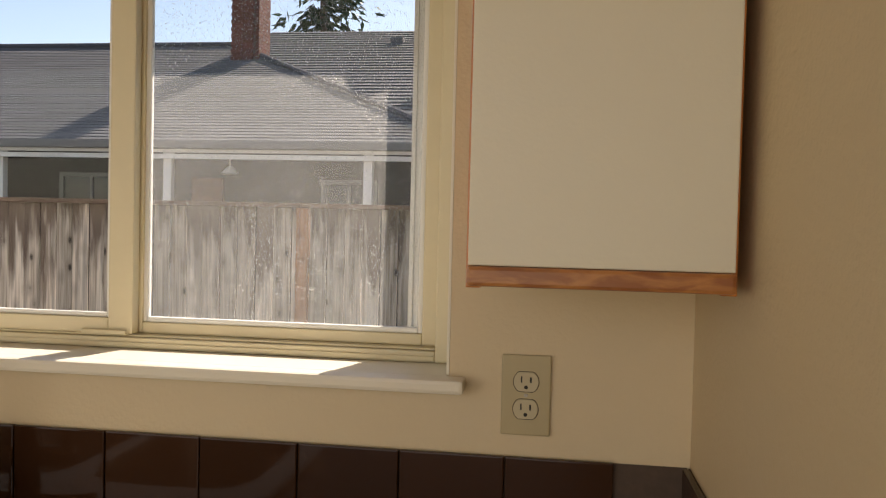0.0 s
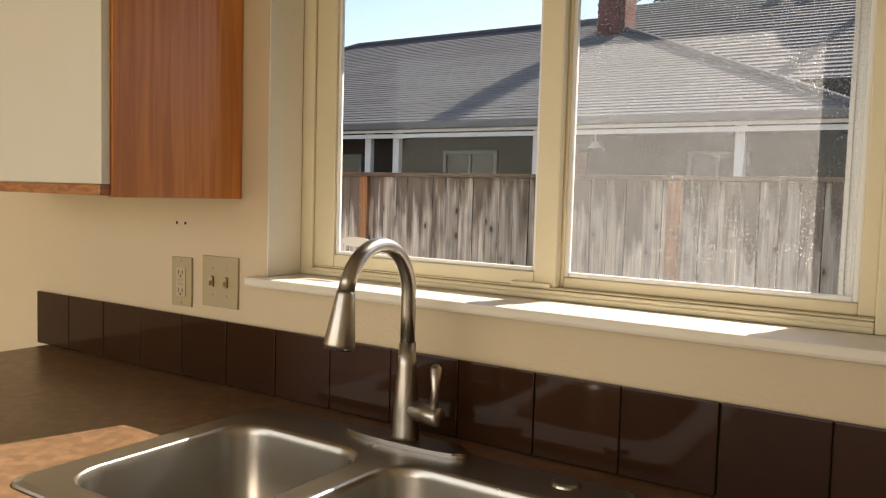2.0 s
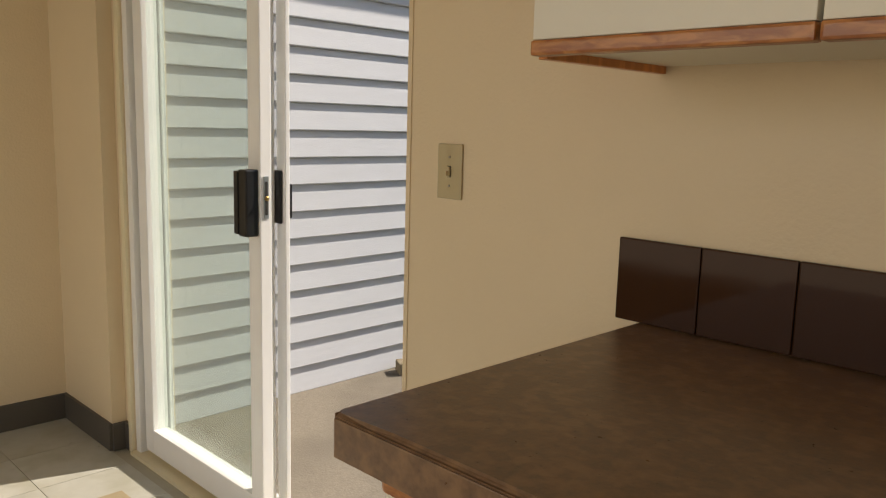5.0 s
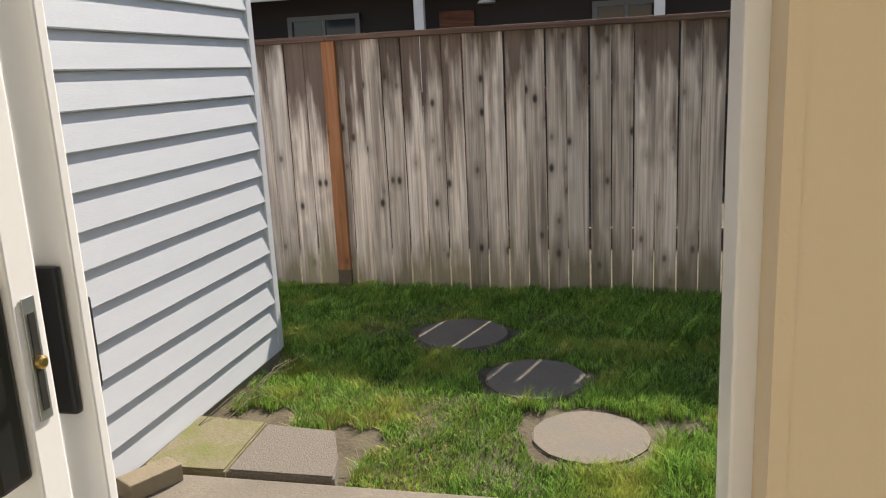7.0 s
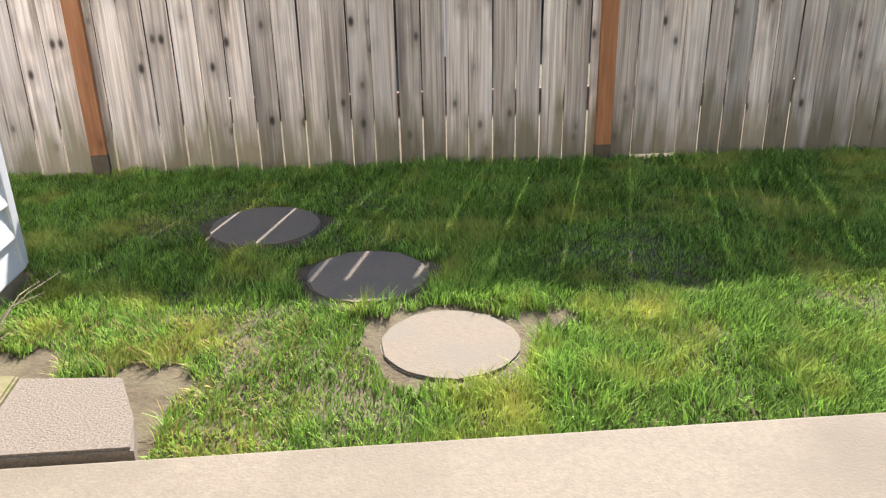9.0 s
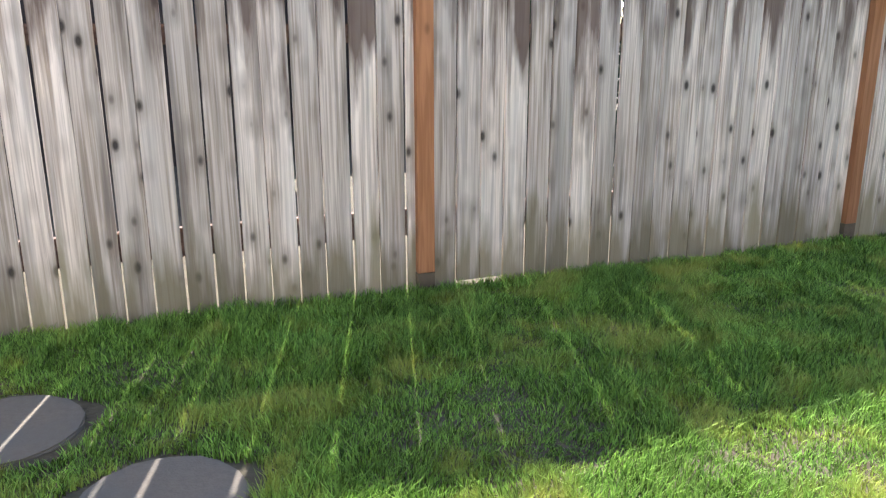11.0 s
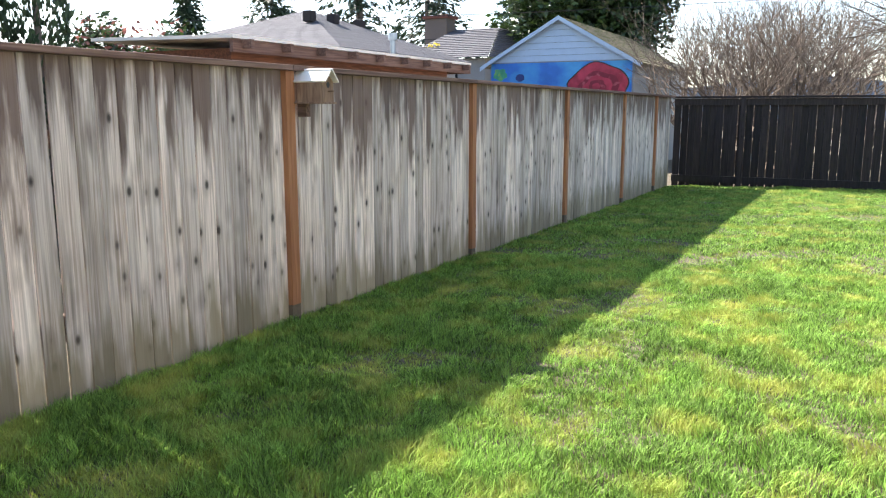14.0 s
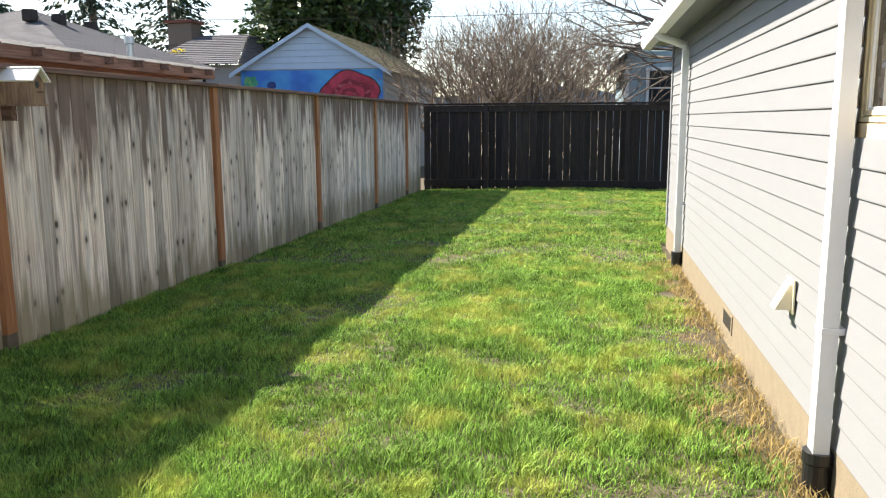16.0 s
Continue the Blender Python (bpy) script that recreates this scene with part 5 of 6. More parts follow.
for cx, w, z0, z1 in ((-9.3, 1.1, 0.9, 2.0), (-6.55, 1.0, 0.7, 2.05), (-2.7, 0.8, 1.0, 2.0)):
    fr = nput("window", boxes((cx - w / 2, cx - w / 2 + 0.06, 9.54, 9.6, z0, z1), (cx + w / 2 - 0.06, cx + w / 2, 9.54, 9.6, z0, z1), (cx - w / 2, cx + w / 2, 9.545, 9.6, z1 - 0.06, z1),
                              (cx - w / 2, cx + w / 2, 9.53, 9.6, z0, z0 + 0.06), (cx - 0.02, cx + 0.02, 9.55, 9.6, z0, z1)), M["nframe"], "grey window frame")
    pn = bm_obj("pane", boxes((cx - w / 2 + 0.05, cx + w / 2 - 0.05, 9.575, 9.59, z0 + 0.05, z1 - 0.05)), M["glassdark"], fr)
    pn.matrix_world = Matrix.Identity(4)
for px in (-8.26, -7.68, -5.15, -2.33):
    nput("porch_post", boxes((px - 0.06, px + 0.06, 9.1, 9.2, -0.6, EZ - 0.1), bevel=0.006), M["fascia"], "white painted porch post")
nput("door", boxes((-5.0, -4.55, 9.55, 9.598, -0.1, 2.0), bevel=0.004), M["shedwood"], "reddish house door")
bm = bmesh.new()
tube(bm, [(-4.35, 9.35, 2.30), (-4.35, 9.35, 2.16), (-4.35, 9.35, 2.15), (-4.35, 9.35, 2.05)], [0.012, 0.012, 0.04, 0.12], 16)
nput("porch_lamp", bm, M["fascia"], "white conical porch lamp")
# chimney of bricks
ch = nput("chimney", boxes((-5.88, -5.42, 12.9, 13.5, EZ + 0.8, EZ + 3.6)), M["mortar"])
bme = shared_piece(0.2, 0.09, 0.062, 0.004)
bme.materials.append(M["brick"])
for i in range(34):
    z = EZ + 1.35 + i * 0.067
    for k in range(2):
        o = new("brick", bme)
        o.parent = ch
        o.matrix_world = pose(-5.76 + k * 0.215 - (0.015 if i % 2 else 0), 12.885, z)
for i in range(34):
    z = EZ + 1.35 + i * 0.067
    for k in range(3):
        o = new("brick", bme)
        o.parent = ch
        o.matrix_world = pose(-5.405, 13.0 + k * 0.19 + (0.012 if i % 2 else 0), z, 0, 0, 90)
# the wing behind
wing = thing("house", (-1, 18, -0.2), "rear roof of the neighbouring house with a vent pipe", "house")
bm = bmesh.new()
shingled(bm, (-7.0, 12.6, 3.35), (5.0, 12.6, 3.35), (5.0, 18.0, 6.15), (-7.0, 18.0, 6.15), 30)
o = part("roof", bm, M["shingle"], wing)
o.matrix_world = Matrix.Identity(4)
o = part("wall", boxes((-6.8, 4.8, 13.0, 18.0, -0.6, 3.4)), M["nwall"], wing)
o.matrix_world = Matrix.Identity(4)
o = part("gutter", boxes((-1.5, 5.0, 12.45, 12.6, 3.24, 3.36), bevel=0.015), M["fascia"], wing)
o.matrix_world = Matrix.Identity(4)
bm = bmesh.new()
tube(bm, [(-1.55, 16.2, 5.0), (-1.55, 16.2, 6.25), (-1.55, 16.2, 6.26), (-1.55, 16.2, 6.5)], [0.09, 0.09, 0.16, 0.15], 16)
o = part("vent_pipe", bm, M["metal"], wing, "galvanised vent pipe")
o.matrix_world = Matrix.Identity(4)
for vx in (-3.6, -2.9):
    o = part("roof_vent", boxes((vx - 0.15, vx + 0.15, 16.9, 17.2, 5.5, 5.75), bevel=0.03), M["shingle"], wing)
    o.matrix_world = Matrix.Identity(4)


def free(name, bm, material, parent, label=""):
    """A part given in world places under a thing that does not turn."""
    return put(name, bm, material, parent, label)


# low shed behind the fence
shed = thing("shed", (5.6, 7.6, -0.2), "low reddish wooden shed with a flat tar-paper roof", "shed")
free("wall", boxes((3.2, 8.0, 6.85, 8.4, -0.6, 1.86)), M["shedwood"], shed)
bm = boxes((2.95, 8.35, 6.6, 8.6, 1.93, 1.965))
for v in bm.verts:
    v.co.z += 0.02 * (v.co.y - 6.6)
free("roof", bm, M["sill"], shed, "pale weathered flat roof sheet")
free("fascia_board", boxes((2.97, 8.33, 6.62, 6.66, 1.80, 1.925)), M["cap"], shed, "reddish fascia board")
for k in range(9):
    x = 3.1 + k * 0.62
    free("rafter_end", boxes((x, x + 0.05, 6.5, 6.619, 1.84, 1.925)), M["cap"], shed)
free("fascia_board", boxes((8.335, 8.37, 6.62, 8.55, 1.80, 1.925)), M["cap"], shed)

# grey hip-roof house
gh = thing("house", (19, 17, -0.2), "grey hip-roofed house with roof vents beyond the shed", "house")
bm = bmesh.new()
c = ((13.2, 12.4, 2.75), (20.6, 12.4, 2.75), (20.6, 20.5, 2.75), (13.2, 20.5, 2.75))
ra, rb = (17.0, 16.2, 4.22), (17.4, 17.0, 4.22)
shingled(bm, c[0], c[1], ra, ra, 40, 0.012)
shingled(bm, c[1], c[2], rb, ra, 40, 0.012)
shingled(bm, c[3], c[0], ra, rb, 40, 0.012)
free("roof", bm, M["shingle_l"], gh, "grey shingle roof")
free("wall", boxes((13.6, 20.2, 12.8, 20.0, -0.6, 2.74)), M["siding_w"], gh)
for p in ((15.6, 15.1), (16.6, 15.0), (18.3, 15.2)):
    free("roof_vent", boxes((p[0] - 0.14, p[0] + 0.14, p[1] - 0.14, p[1] + 0.14, 3.7, 4.0), bevel=0.03), M["nwall"], gh)
bm = bmesh.new()
tube(bm, [(14.8, 11.9, 1.9), (14.8, 11.9, 3.0), (14.8, 11.9, 3.01), (14.8, 11.9, 3.18)], [0.07, 0.07, 0.12, 0.12], 14)
free("flue_pipe", bm, M["metal"], gh, "galvanised flue pipe")
# small house with the brick chimney
sh = thing("house", (26, 15.5, -0.2), "small pale house with a red brick chimney", "house")
bm = bmesh.new()
shingled(bm, (23.0, 12.9, 3.1), (23.0, 16.6, 3.1), (27.0, 16.2, 4.5), (27.0, 14.2, 4.5), 16)
shingled(bm, (23.0, 12.9, 3.1), (31.0, 12.9, 3.1), (31.0, 14.2, 4.5), (27.0, 14.2, 4.5), 16)
free("roof", bm, M["shingle_l"], sh)
free("wall", boxes((23.4, 31.0, 13.2, 16.3, -0.6, 3.1)), M["siding_w"], sh)
free("window", boxes((23.34, 23.4, 14.3, 15.1, 1.7, 2.8)), M["glassdark"], sh)
cb = free("chimney", boxes((26.6, 27.4, 16.4, 17.4, 2.5, 4.95), bevel=0.01), M["mortar"], sh)
for i in range(26):
    for k in range(4):
        o = new("brick", bme)
        o.parent = cb
        o.matrix_world = pose(26.585, 16.53 + k * 0.235 + (0.05 if i % 2 else 0), 3.1 + i * 0.07, 0, 0, 90) @ Matrix.Diagonal((1.12, 1, 1, 1))
free("chimney_cap", boxes((26.5, 27.5, 16.3, 17.5, 4.955, 5.08), bevel=0.02), M["brick"], sh)

# garage with the mural
ga = thing("garage", (21, 9, -0.3), "pale blue garage with a painted mural on its gable wall", "garage")
GX, GY0, GY1, GE, GA = 19.6, 6.85, 11.3, 2.66, 3.92
gm = (GY0 + GY1) / 2
bm = bmesh.new()
prism(bm, [(GX, GY0), (GX + 7.5, GY0), (GX + 7.5, GY1), (GX, GY1)], -0.6, GE)
free("wall", bm, M["siding_w"], ga, "white plastered wall")
for i in range(7):
    z0 = GE + i * 0.18
    z1 = min(z0 + 0.175, GA - 0.02)
    h0 = (GA - z0) / (GA - GE) * (GY1 - GY0) / 2
    h1 = max(0.02, (GA - z1) / (GA - GE) * (GY1 - GY0) / 2)
    bm = bmesh.new()
    vs = [bm.verts.new(p) for p in ((GX - 0.02, gm - h0, z0), (GX - 0.02, gm + h0, z0), (GX - 0.006, gm + h1, z1), (GX - 0.006, gm - h1, z1))]
    bm.faces.new(list(reversed(vs)))
    lo = [bm.verts.new((GX + 0.02, v.co.y, v.co.z)) for v in vs]
    loft(bm, vs, lo)
    free("gable_board", bm, M["blue_pale"], ga, "pale blue gable board")
for s in (1, -1):
    bm = bmesh.new()
    e = gm + s * ((GY1 - GY0) / 2 + 0.25)
    ez = GE - 0.25 / ((GY1 - GY0) / 2) * (GA - GE)
    if s > 0:
        shingled(bm, (GX + 7.7, e, ez), (GX - 0.2, e, ez), (GX - 0.2, gm, GA), (GX + 7.7, gm, GA), 14, 0.04)
    else:
        shingled(bm, (GX - 0.2, e, ez), (GX + 7.7, e, ez), (GX + 7.7, gm, GA), (GX - 0.2, gm, GA), 14, 0.04)
    free("roof", bm, M["moss_roof"], ga, "mossy brown shingle roof")
    bm = bmesh.new()
    vs = [bm.verts.new(p) for p in ((GX - 0.21, e, ez - 0.10), (GX - 0.21, gm, GA - 0.10), (GX - 0.21, gm, GA + 0.02), (GX - 0.21, e, ez + 0.02))]
    bm.faces.new(vs)
    lo = [bm.verts.new(v.co + Vector((0.04, 0, 0))) for v in vs]
    loft(bm, lo, vs)
    free("barge_board", bm, M["blue_pale"], ga, "pale blue barge board")
mural = free("mural", boxes((GX - 0.022, GX - 0.004, GY0 + 0.06, GY1 - 0.05, 0.6, GE - 0.03)), M["mural_blue"], ga, "blue painted mural panel")


def paint_blob(cy, cz, r, wob, material, d, label, seed, n=40):
    q = random.Random(seed)
    ph = q.uniform(0, 6)
    bm = bmesh.new()
    ring = [(cy + r * (1 + wob * math.sin(5 * a + ph) + 0.5 * wob * math.sin(9 * a)) * math.cos(a), cz + 0.8 * r * (1 + wob * math.sin(5 * a + ph)) * math.sin(a)) for a in [2 * math.pi * k / n for k in range(n)]]
    a = [bm.verts.new((GX - 0.0225 - d, y, z)) for y, z in ring]
    b = [bm.verts.new((GX - 0.0222, y, z)) for y, z in ring]
    bm.faces.new(list(reversed(a)))
    loft(bm, a, b)
    bmesh.ops.recalc_face_normals(bm, faces=bm.faces)
    bm_obj("painted_shape", local(bm, ga), material, mural, label=label)


paint_blob(7.88, 1.88, 0.90, 0.05, M["slot"], 0.002, "black outline of the painted rose", 1)
paint_blob(7.88, 1.88, 0.86, 0.05, M["mural_red"], 0.004, "large painted red rose", 1)
for k, rr in enumerate((0.6, 0.42, 0.26, 0.12)):
    paint_blob(7.84 + 0.03 * k, 1.86 + 0.02 * k, rr, 0.07, M["mural_red2"] if k % 2 == 0 else M["mural_red"], 0.006 + 0.002 * k, "darker painted petal ring", 3 + k)
paint_blob(10.3, 2.2, 0.14, 0.03, M["mural_dark"], 0.003, "dark painted ball", 9)
paint_blob(10.95, 2.3, 0.22, 0.12, M["mural_green"], 0.003, "green painted swirl", 10)
free("window", boxes((21.4, 21.9, GY0 - 0.03, GY0 - 0.002, 1.2, 2.0)), M["glassdark"], ga, "small dark side window")

# pale blue house past the dark fence
bh = thing("house", (20, -2, -0.3), "pale blue house with grey roof and a dark window", "house")
free("wall", boxes((18.9, 26.0, -7.0, 0.12, -0.6, 2.75)), M["blue_wall"], bh)
free("window", boxes((18.83, 18.9, -1.45, -0.42, 1.45, 2.5), bevel=0.01), M["fascia"], bh, "white window frame")
free("pane", boxes((18.815, 18.829, -1.37, -0.50, 1.53, 1.95), (18.815, 18.829, -1.37, -0.50, 1.99, 2.42)), M["glassdark"], bh, "dark window glass")
bm = bmesh.new()
shingled(bm, (18.5, 0.55, 2.55), (27.0, 0.55, 2.55), (27.0, -3.4, 5.3), (18.5, -3.4, 5.3), 24)
free("roof", bm, M["shingle_l"], bh)
bm = bmesh.new()
for k in range(14):
    z0 = 2.75 + k * 0.18
    y1 = 0.12 - (k * 0.18 + 0.02) / 2.55 * 3.5
    box(bm, 18.86, 18.90, -7.0, y1, z0, z0 + 0.17)
free("gable", bm, M["blue_wall"], bh, "pale blue gable siding")
free("fascia", boxes((18.4, 27.0, 0.53, 0.60, 2.44, 2.57)), M["fascia"], bh, "white eave board")
free("corner_board", boxes((18.84, 18.9, 0.02, 0.13, 0.0, 2.5)), M["fascia"], bh)


# ---- trees and shrubs ----
def leaf_cloud(bm, rg, centre, radii, n, size, flat=0.6, shell=0.55):
    """Single bent leaves scattered through an uneven crown."""
    c = Vector(centre)
    for _ in range(n):
        d = Vector((rg.gauss(0, 1), rg.gauss(0, 1), rg.gauss(0, 1))).normalized()
        rr = (shell + (1 - shell) * rg.random()) * (1 + 0.35 * noise.noise(d * 2.3 + c))
        p = c + Vector((d.x * radii[0], d.y * radii[1], d.z * radii[2])) * rr
        u = Vector((rg.gauss(0, 1), rg.gauss(0, 1), rg.gauss(0, flat))).normalized()
        v = u.cross(Vector((rg.gauss(0, 1), rg.gauss(0, 1), rg.gauss(0, 1)))).normalized()
        s = size * rg.uniform(0.6, 1.3)
        a, b, e, f = (bm.verts.new(p - u * s), bm.verts.new(p + v * s * 0.42), bm.verts.new(p + u * s), bm.verts.new(p - v * s * 0.42))
        bm.faces.new((a, b, e, f))


def limb(bm, rg, p, d, length, r, depth, spread=0.6, up=0.15, seg=6):
    """A limb that forks into thinner ones."""
    pts = [Vector(p)]
    dd = Vector(d).normalized()
    for k in range(3):
        dd = (dd + Vector((rg.gauss(0, 0.12), rg.gauss(0, 0.12), rg.gauss(0, 0.10) + up * 0.3))).normalized()
        pts.append(pts[-1] + dd * length / 3)
    tube(bm, pts, [r, r * 0.85, r * 0.7, r * 0.5], seg if r > 0.03 else 4, caps=False)
    tips = [pts[-1]]
    if depth > 0:
        for _ in range(rg.choice((2, 3, 3))):
            nd = (dd + Vector((rg.gauss(0, spread), rg.gauss(0, spread), rg.gauss(0, spread * 0.6) + up))).normalized()
            tips += limb(bm, rg, pts[rg.choice((2, 3))], nd, length * rg.uniform(0.55, 0.8), r * 0.55, depth - 1, spread, up, seg)
    return tips


def broadleaf(at, height, crown, label, seed, n, leaf, material, bark="bark"):
    rg = random.Random(seed)
    t = thing("tree", at, label, "tree")
    bm = bmesh.new()
    tips = limb(bm, rg, (0, 0, -0.1), (0, 0, 1), height * 0.42, height * 0.03, 3, 0.55, 0.2, 8)
    part("trunk", bm, M[bark], t)
    bm = bmesh.new()
    k = 9
    for i in range(k):
        a = 2 * math.pi * i / k + rg.uniform(-0.3, 0.3)
        rr = rg.uniform(0.25, 0.6)
        leaf_cloud(bm, rg, (math.cos(a) * crown * rr, math.sin(a) * crown * rr, height * rg.uniform(0.42, 0.86)), (crown * 0.55, crown * 0.55, height * 0.2), n // k, leaf)
    tagged(part("crown", bm, M[material], t), kind="stuff")
    return t


def conifer(at, height, spread, label, seed, material="conifer"):
    rg = random.Random(seed)
    t = thing("tree", at, label, "tree")
    bm = bmesh.new()
    tube(bm, [(0, 0, -0.2), (0.05, 0, height * 0.5), (0, 0.05, height)], [height * 0.022, height * 0.012, 0.02], 8)
    part("trunk", bm, M["bark"], t)
    bm = bmesh.new()
    z = height * 0.16
    while z < height * 0.985:
        f = 1 - z / height
        for _ in range(5):
            a = rg.uniform(0, 2 * math.pi)
            ln = spread * (f ** 0.8) * rg.uniform(0.7, 1.15)
            for j in range(int(10 + ln * 14)):
                q = rg.uniform(0.12, 1)
                p = Vector((math.cos(a) * ln * q, math.sin(a) * ln * q, z - 0.22 * ln * q * q + rg.gauss(0, 0.10) - 0.15))
                p += Vector((rg.gauss(0, 0.16), rg.gauss(0, 0.16), 0))
                u = Vector((math.cos(a) + rg.gauss(0, 0.5), math.sin(a) + rg.gauss(0, 0.5), -0.55 + rg.gauss(0, 0.3))).normalized()
                v = u.cross(Vector((rg.gauss(0, 1), rg.gauss(0, 1), 1))).normalized()
                s = rg.uniform(0.14, 0.32)
                bm.faces.new([bm.verts.new(x) for x in (p - u * s * 0.5, p + v * s * 0.28, p + u * s, p - v * s * 0.28)])
        z += height * 0.028
    tagged(part("crown", bm, M[material], t), kind="stuff")
    return t


def arborvitae(at, height, r, seed):
    rg = random.Random(seed)
    t = thing("arborvitae", at, "tall narrow dark green clipped evergreen column", "shrub", group="evergreen hedge columns")
    bm = bmesh.new()
    tube(bm, [(0, 0, -0.1), (0, 0, height * 0.8)], [0.07, 0.03], 8)
    part("trunk", bm, M["bark"], t)
    bm = bmesh.new()
    for _ in range(5200):
        z = height * rg.random()
        f = min(1.0, (1 - z / height) * 3.2) ** 0.5
        a = rg.uniform(0, 2 * math.pi)
        rr = r * f * (0.8 + 0.25 * rg.random() + 0.1 * math.sin(3 * a + z * 2))
        p = Vector((math.cos(a) * rr, math.sin(a) * rr, z))
        u = Vector((math.cos(a) * 0.4 + rg.gauss(0, 0.3), math.sin(a) * 0.4 + rg.gauss(0, 0.3), 1)).normalized()
        v = u.cross(Vector((rg.gauss(0, 1), rg.gauss(0, 1), 0.1))).normalized()
        s = rg.uniform(0.05, 0.11)
        bm.faces.new([bm.verts.new(x) for x in (p - u * s * 0.4, p + v * s * 0.3, p + u * s, p - v * s * 0.3)])
    tagged(part("crown", bm, M["conifer"], t), kind="stuff")


def bare_shrub(at, height, seed, label, n=12, depth=4, r=0.045, spread=0.5):
    rg = random.Random(seed)
    t = thing("shrub", at, label, "shrub", group="bare shrubs beyond the fence")
    bm = bmesh.new()
    for _ in range(n):
        a = rg.uniform(0, 2 * math.pi)
        limb(bm, rg, (math.cos(a) * 0.25, math.sin(a) * 0.25, -0.1), (math.cos(a) * 0.45, math.sin(a) * 0.45, 1), height * 0.36, r, depth, spread, 0.12, 5)
    tagged(part("branch_tangle", bm, M["twig"], t), kind="stuff")
    return t


for k, (x, y) in enumerate(((2.35, 11.7), (3.2, 11.3), (4.0, 10.9), (1.5, 12.1))):
    arborvitae((x, y, -0.25), 5.2 + 0.3 * (k % 3), 0.40, 20 + k)
ph = thing("shrub", (6.0, 11.2, -0.25), "leafy evergreen shrub with reddish young leaves", "shrub")
rg = random.Random(5)
bm = bmesh.new()
for k in range(6):
    limb(bm, rg, (rg.uniform(-0.6, 0.6), rg.uniform(-0.3, 0.3), 0), (rg.uniform(-0.3, 0.3), rg.uniform(-0.3, 0.3), 1), 1.2, 0.05, 2)
part("stems", bm, M["bark"], ph)
for name, cnt, mm in (("leaves", 9000, "leaf_dark"), ("young_leaves", 2600, "leaf_red")):
    bm = bmesh.new()
    for k in range(7):
        leaf_cloud(bm, rg, (-1.15 + k * 0.38, rg.uniform(-0.3, 0.3), 1.9 + 0.25 * math.sin(k * 1.7)), (0.55, 0.6, 0.8), cnt // 7, 0.055)
    tagged(part(name, bm, M[mm], ph), kind="stuff")

broadleaf((29.5, 11.3, -0.3), 8.6, 4.3, "broad evergreen tree with glossy dark leaves behind the garage", 31, 30000, 0.16, "leaf_dark")
for k, (x, y, h, s) in enumerate(((34, 25.5, 15, 4.2), (38, 23.5, 14, 4.0), (31, 29, 10.5, 3.0), (44, 20, 12, 3.5), (23, 27, 7.5, 2.2))):
    conifer((x, y, -0.4), h, s, "tall dark conifer far behind the houses", 50 + k)
conifer((-7.4, 23.5, -0.3), 13.5, 3.4, "dark conifer rising behind the neighbour's roof", 77)
yb = thing("shrub", (24.6, 15.9, -0.3), "bright yellow flowering bush beside the chimney", "shrub")
rg = random.Random(8)
bm = bmesh.new()
limb(bm, rg, (0, 0, 0), (0, 0, 1), 2.0, 0.05, 3)
part("stems", bm, M["twig"], yb)
bm = bmesh.new()
leaf_cloud(bm, rg, (0, 0, 3.3), (0.5, 0.5, 0.75), 1500, 0.08)
tagged(part("flowers", bm, M["yellow"], yb), kind="stuff")
for k, (x, y, h) in enumerate(((16.8, 4.3, 4.4), (17.2, 3.3, 4.9), (17.0, 2.3, 4.8), (18.5, 2.8, 5.6), (19.5, 4.0, 5.6), (17.6, 1.3, 4.3), (22, 3.2, 6.4), (20.5, 1.6, 5.6), (24, 4.5, 6.6))):
    bare_shrub((x, y, -0.35), h, 90 + k, "tangle of leafless brown shrub branches")
# leafless tree whose boughs reach over from beyond the house
bt = thing("tree", (15.6, -2.6, -0.3), "leafless tree with fine dark twigs above the eave", "tree")
rg = random.Random(14)
bm = bmesh.new()
for k in range(7):
    limb(bm, rg, (0, 0, 2.6), (rg.uniform(-0.2, 0.5), rg.uniform(0.6, 1.2), rg.uniform(0.15, 0.7)), 2.1, 0.05, 4, 0.42, -0.02, 5)
tube(bm, [(0, 0, -0.2), (0, 0.05, 1.4), (0, 0, 2.7)], [0.2, 0.16, 0.13], 10)
part("trunk", bm, M["bark"], bt)

# overhead wires
for k, (a, b) in enumerate((((12, 34, 4.9), (34, -2, 7.6)), ((12, 34, 4.35), (34, -2, 5.9)), ((14, 36, 4.0), (36, 0, 5.0)))):
    bm = bmesh.new()
    A, B = Vector(a), Vector(b)
    tube(bm, [A.lerp(B, q / 10) - Vector((0, 0, 0.5 * math.sin(math.pi * q / 10))) for q in range(11)], 0.014, 6)
    tagged(bm_obj("power_line", bm, M["black"]), "thin overhead power line across the sky", "cable", group="power lines")
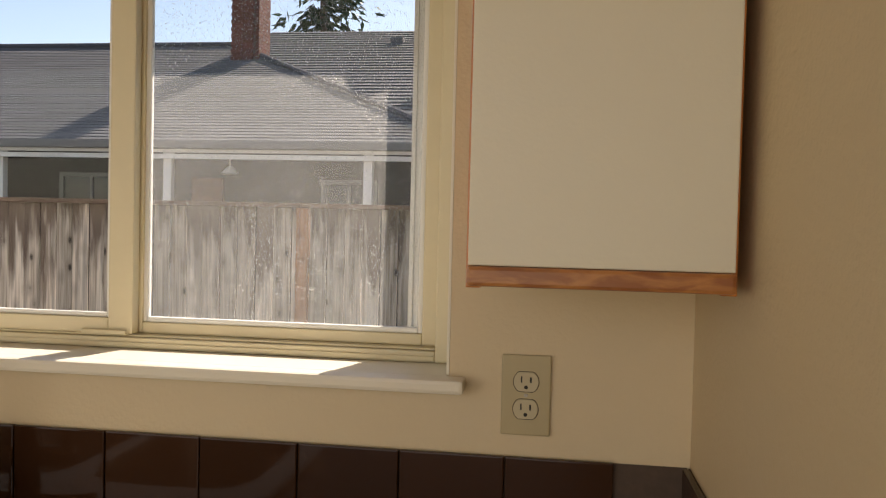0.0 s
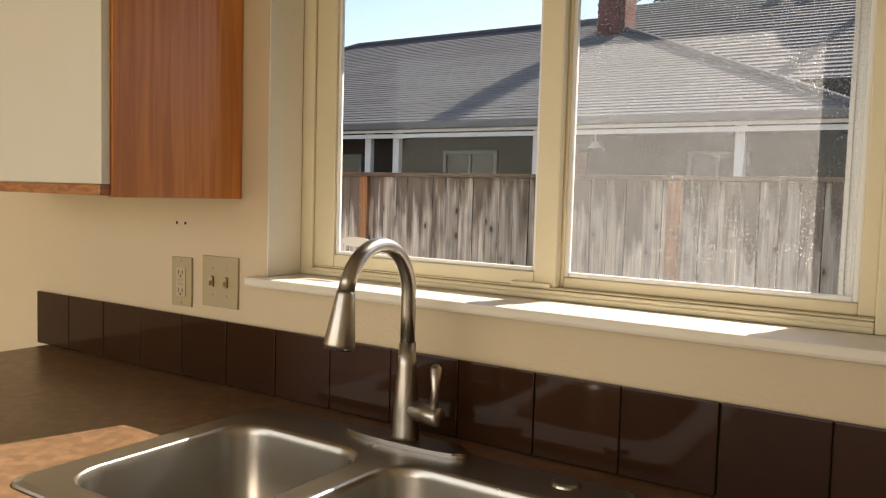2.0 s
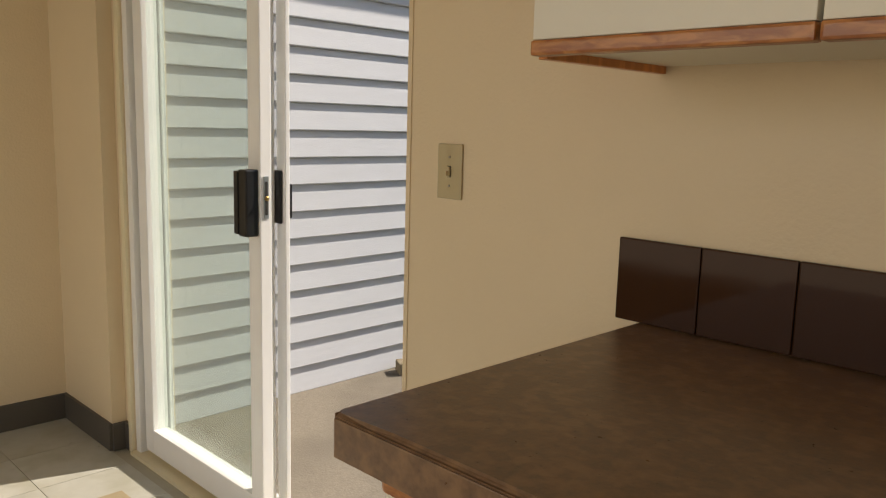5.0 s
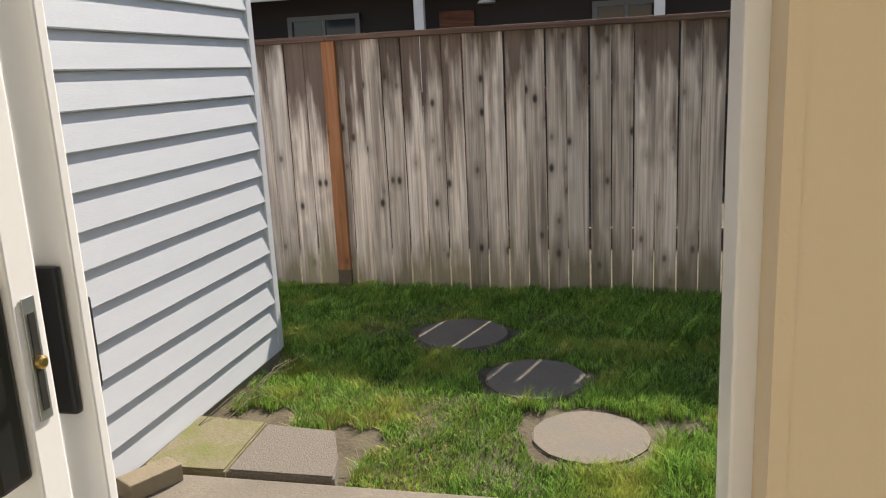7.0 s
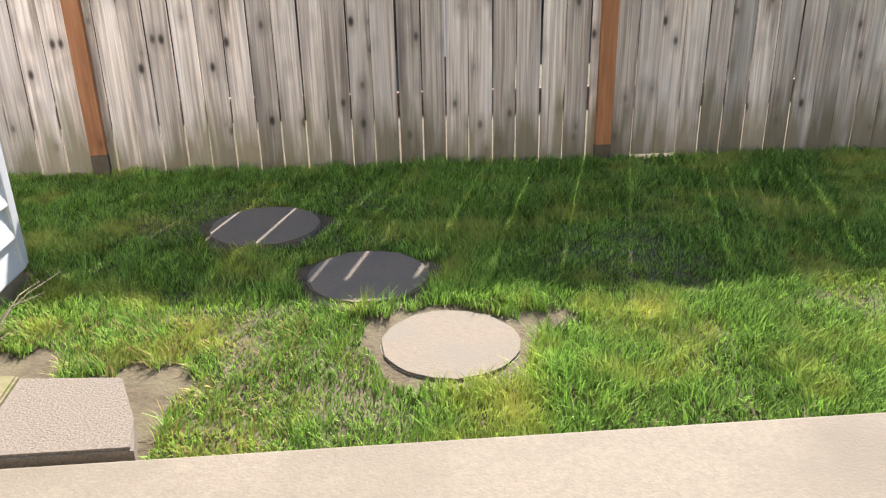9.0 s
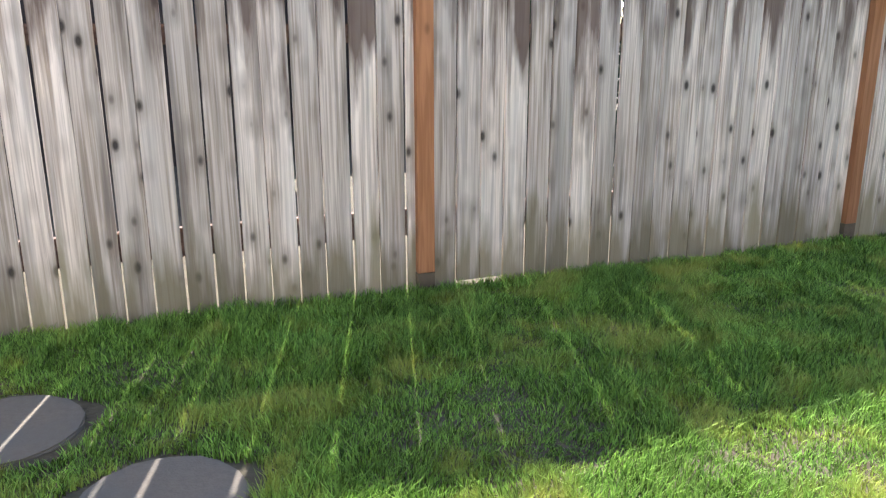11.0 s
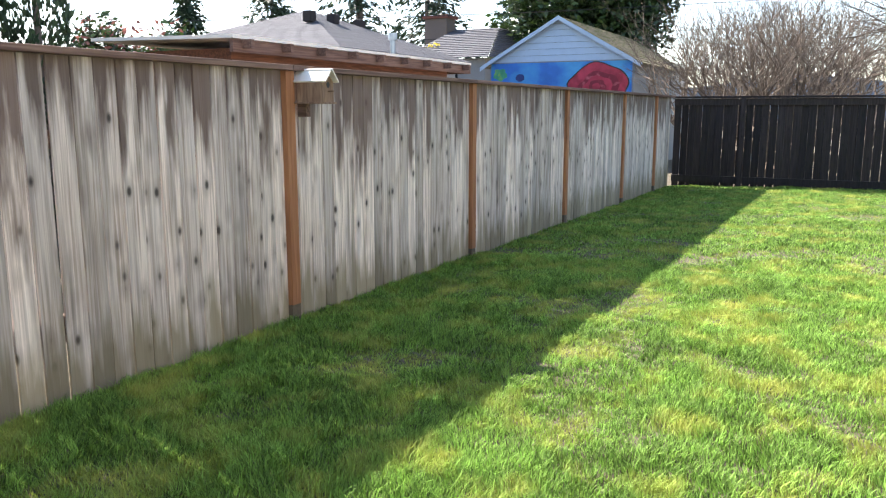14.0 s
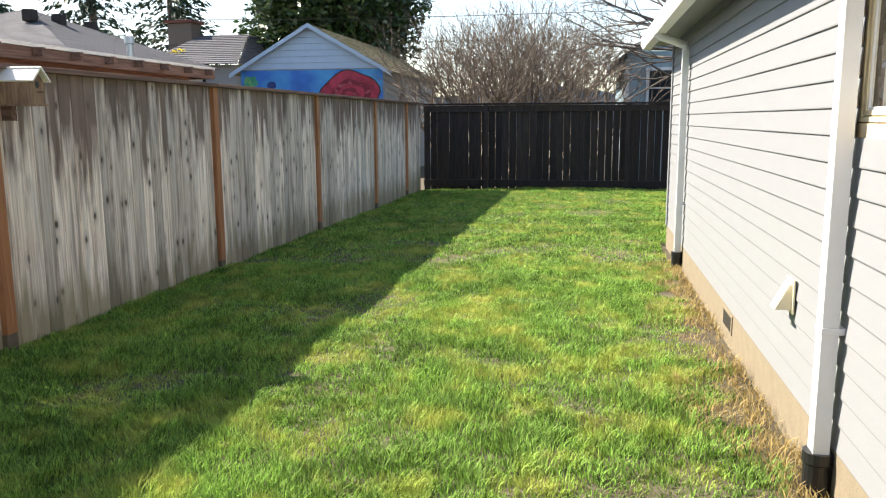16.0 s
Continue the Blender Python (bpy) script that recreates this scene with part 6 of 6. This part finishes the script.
# low wooded ridge far away
bm = bmesh.new()
top = []
for k in range(60):
    y = -60 + k * 3.4
    top.append((y, 6.5 + 1.8 * noise.noise(Vector((y * 0.05, 0, 0))) + 0.8 * noise.noise(Vector((y * 0.4, 3, 0)))))
lo = [bm.verts.new((150, y, -2)) for y, z in top]
hi = [bm.verts.new((152, y, z)) for y, z in top]
bk = [bm.verts.new((190, y, -2)) for y, z in top]
for i in range(59):
    bm.faces.new((lo[i], lo[i + 1], hi[i + 1], hi[i]))
    bm.faces.new((hi[i], hi[i + 1], bk[i + 1], bk[i]))
tagged(bm_obj("backdrop", bm, M["ridge"]), "low bluish wooded ridge on the horizon", "hill", kind="structure")

# ---- vinyl floor tiles ----
tile_big = shared_piece(0.3022, 0.3022, 0.0035, 0.0)
tile_big.materials.append(M["lino"])
ft_w = 0.3048
for i in range(16):
    for j in range(11):
        x, y = X_END + ft_w * (i + 0.5), -0.06 - ft_w * (j + 0.5)
        if x + 0.15 > X_R or y - 0.15 < Y_B or (x > -1.9 and y > -0.5):
            continue
        o = new("floor_tile", tile_big)
        o.parent = floor
        o.matrix_world = pose(x, y, -0.0038, 0, 0, 90 * rng.randrange(4))

# ---- crumbs of soil and dead leaves on the bare patches ----
cr = np.random.default_rng(21)
bm = bmesh.new()
spots = [(-3.95, 2.3, 0.42, 0.22, 420), (-2.98, 2.47, 0.2, 0.1, 130), (-2.55, 2.45, 0.16, 0.1, 90), (-2.2, 2.3, 0.35, 0.2, 160), (-3.4, 1.9, 0.25, 0.15, 160)]
for cx, cy, sx, sy, n in spots:
    for _ in range(n):
        x, y = cr.normal(cx, sx), cr.normal(cy, sy)
        if y < 1.73 or x < SIDE_X + 0.02 or any((x - a) ** 2 + (y - b) ** 2 < q * q for a, b, q in STONES) or (x < -3.67 and y < 2.12):
            continue
        s = cr.uniform(0.004, 0.013)
        z = ground_z(x) + 0.004
        vs = [bm.verts.new((x + s * math.cos(a) * cr.uniform(0.6, 1.2), y + s * math.sin(a) * cr.uniform(0.6, 1.2), z + cr.uniform(-0.002, 0.004))) for a in (0.3, 2.3, 4.4)]
        t = bm.verts.new((x, y, z + s * cr.uniform(0.4, 1.1)))
        for i in range(3):
            bm.faces.new((vs[i], vs[(i + 1) % 3], t))
tagged(bm_obj("soil_crumbs", bm, M["soil"]), "crumbs of bare soil and dead leaves in the lawn", "soil", kind="stuff")
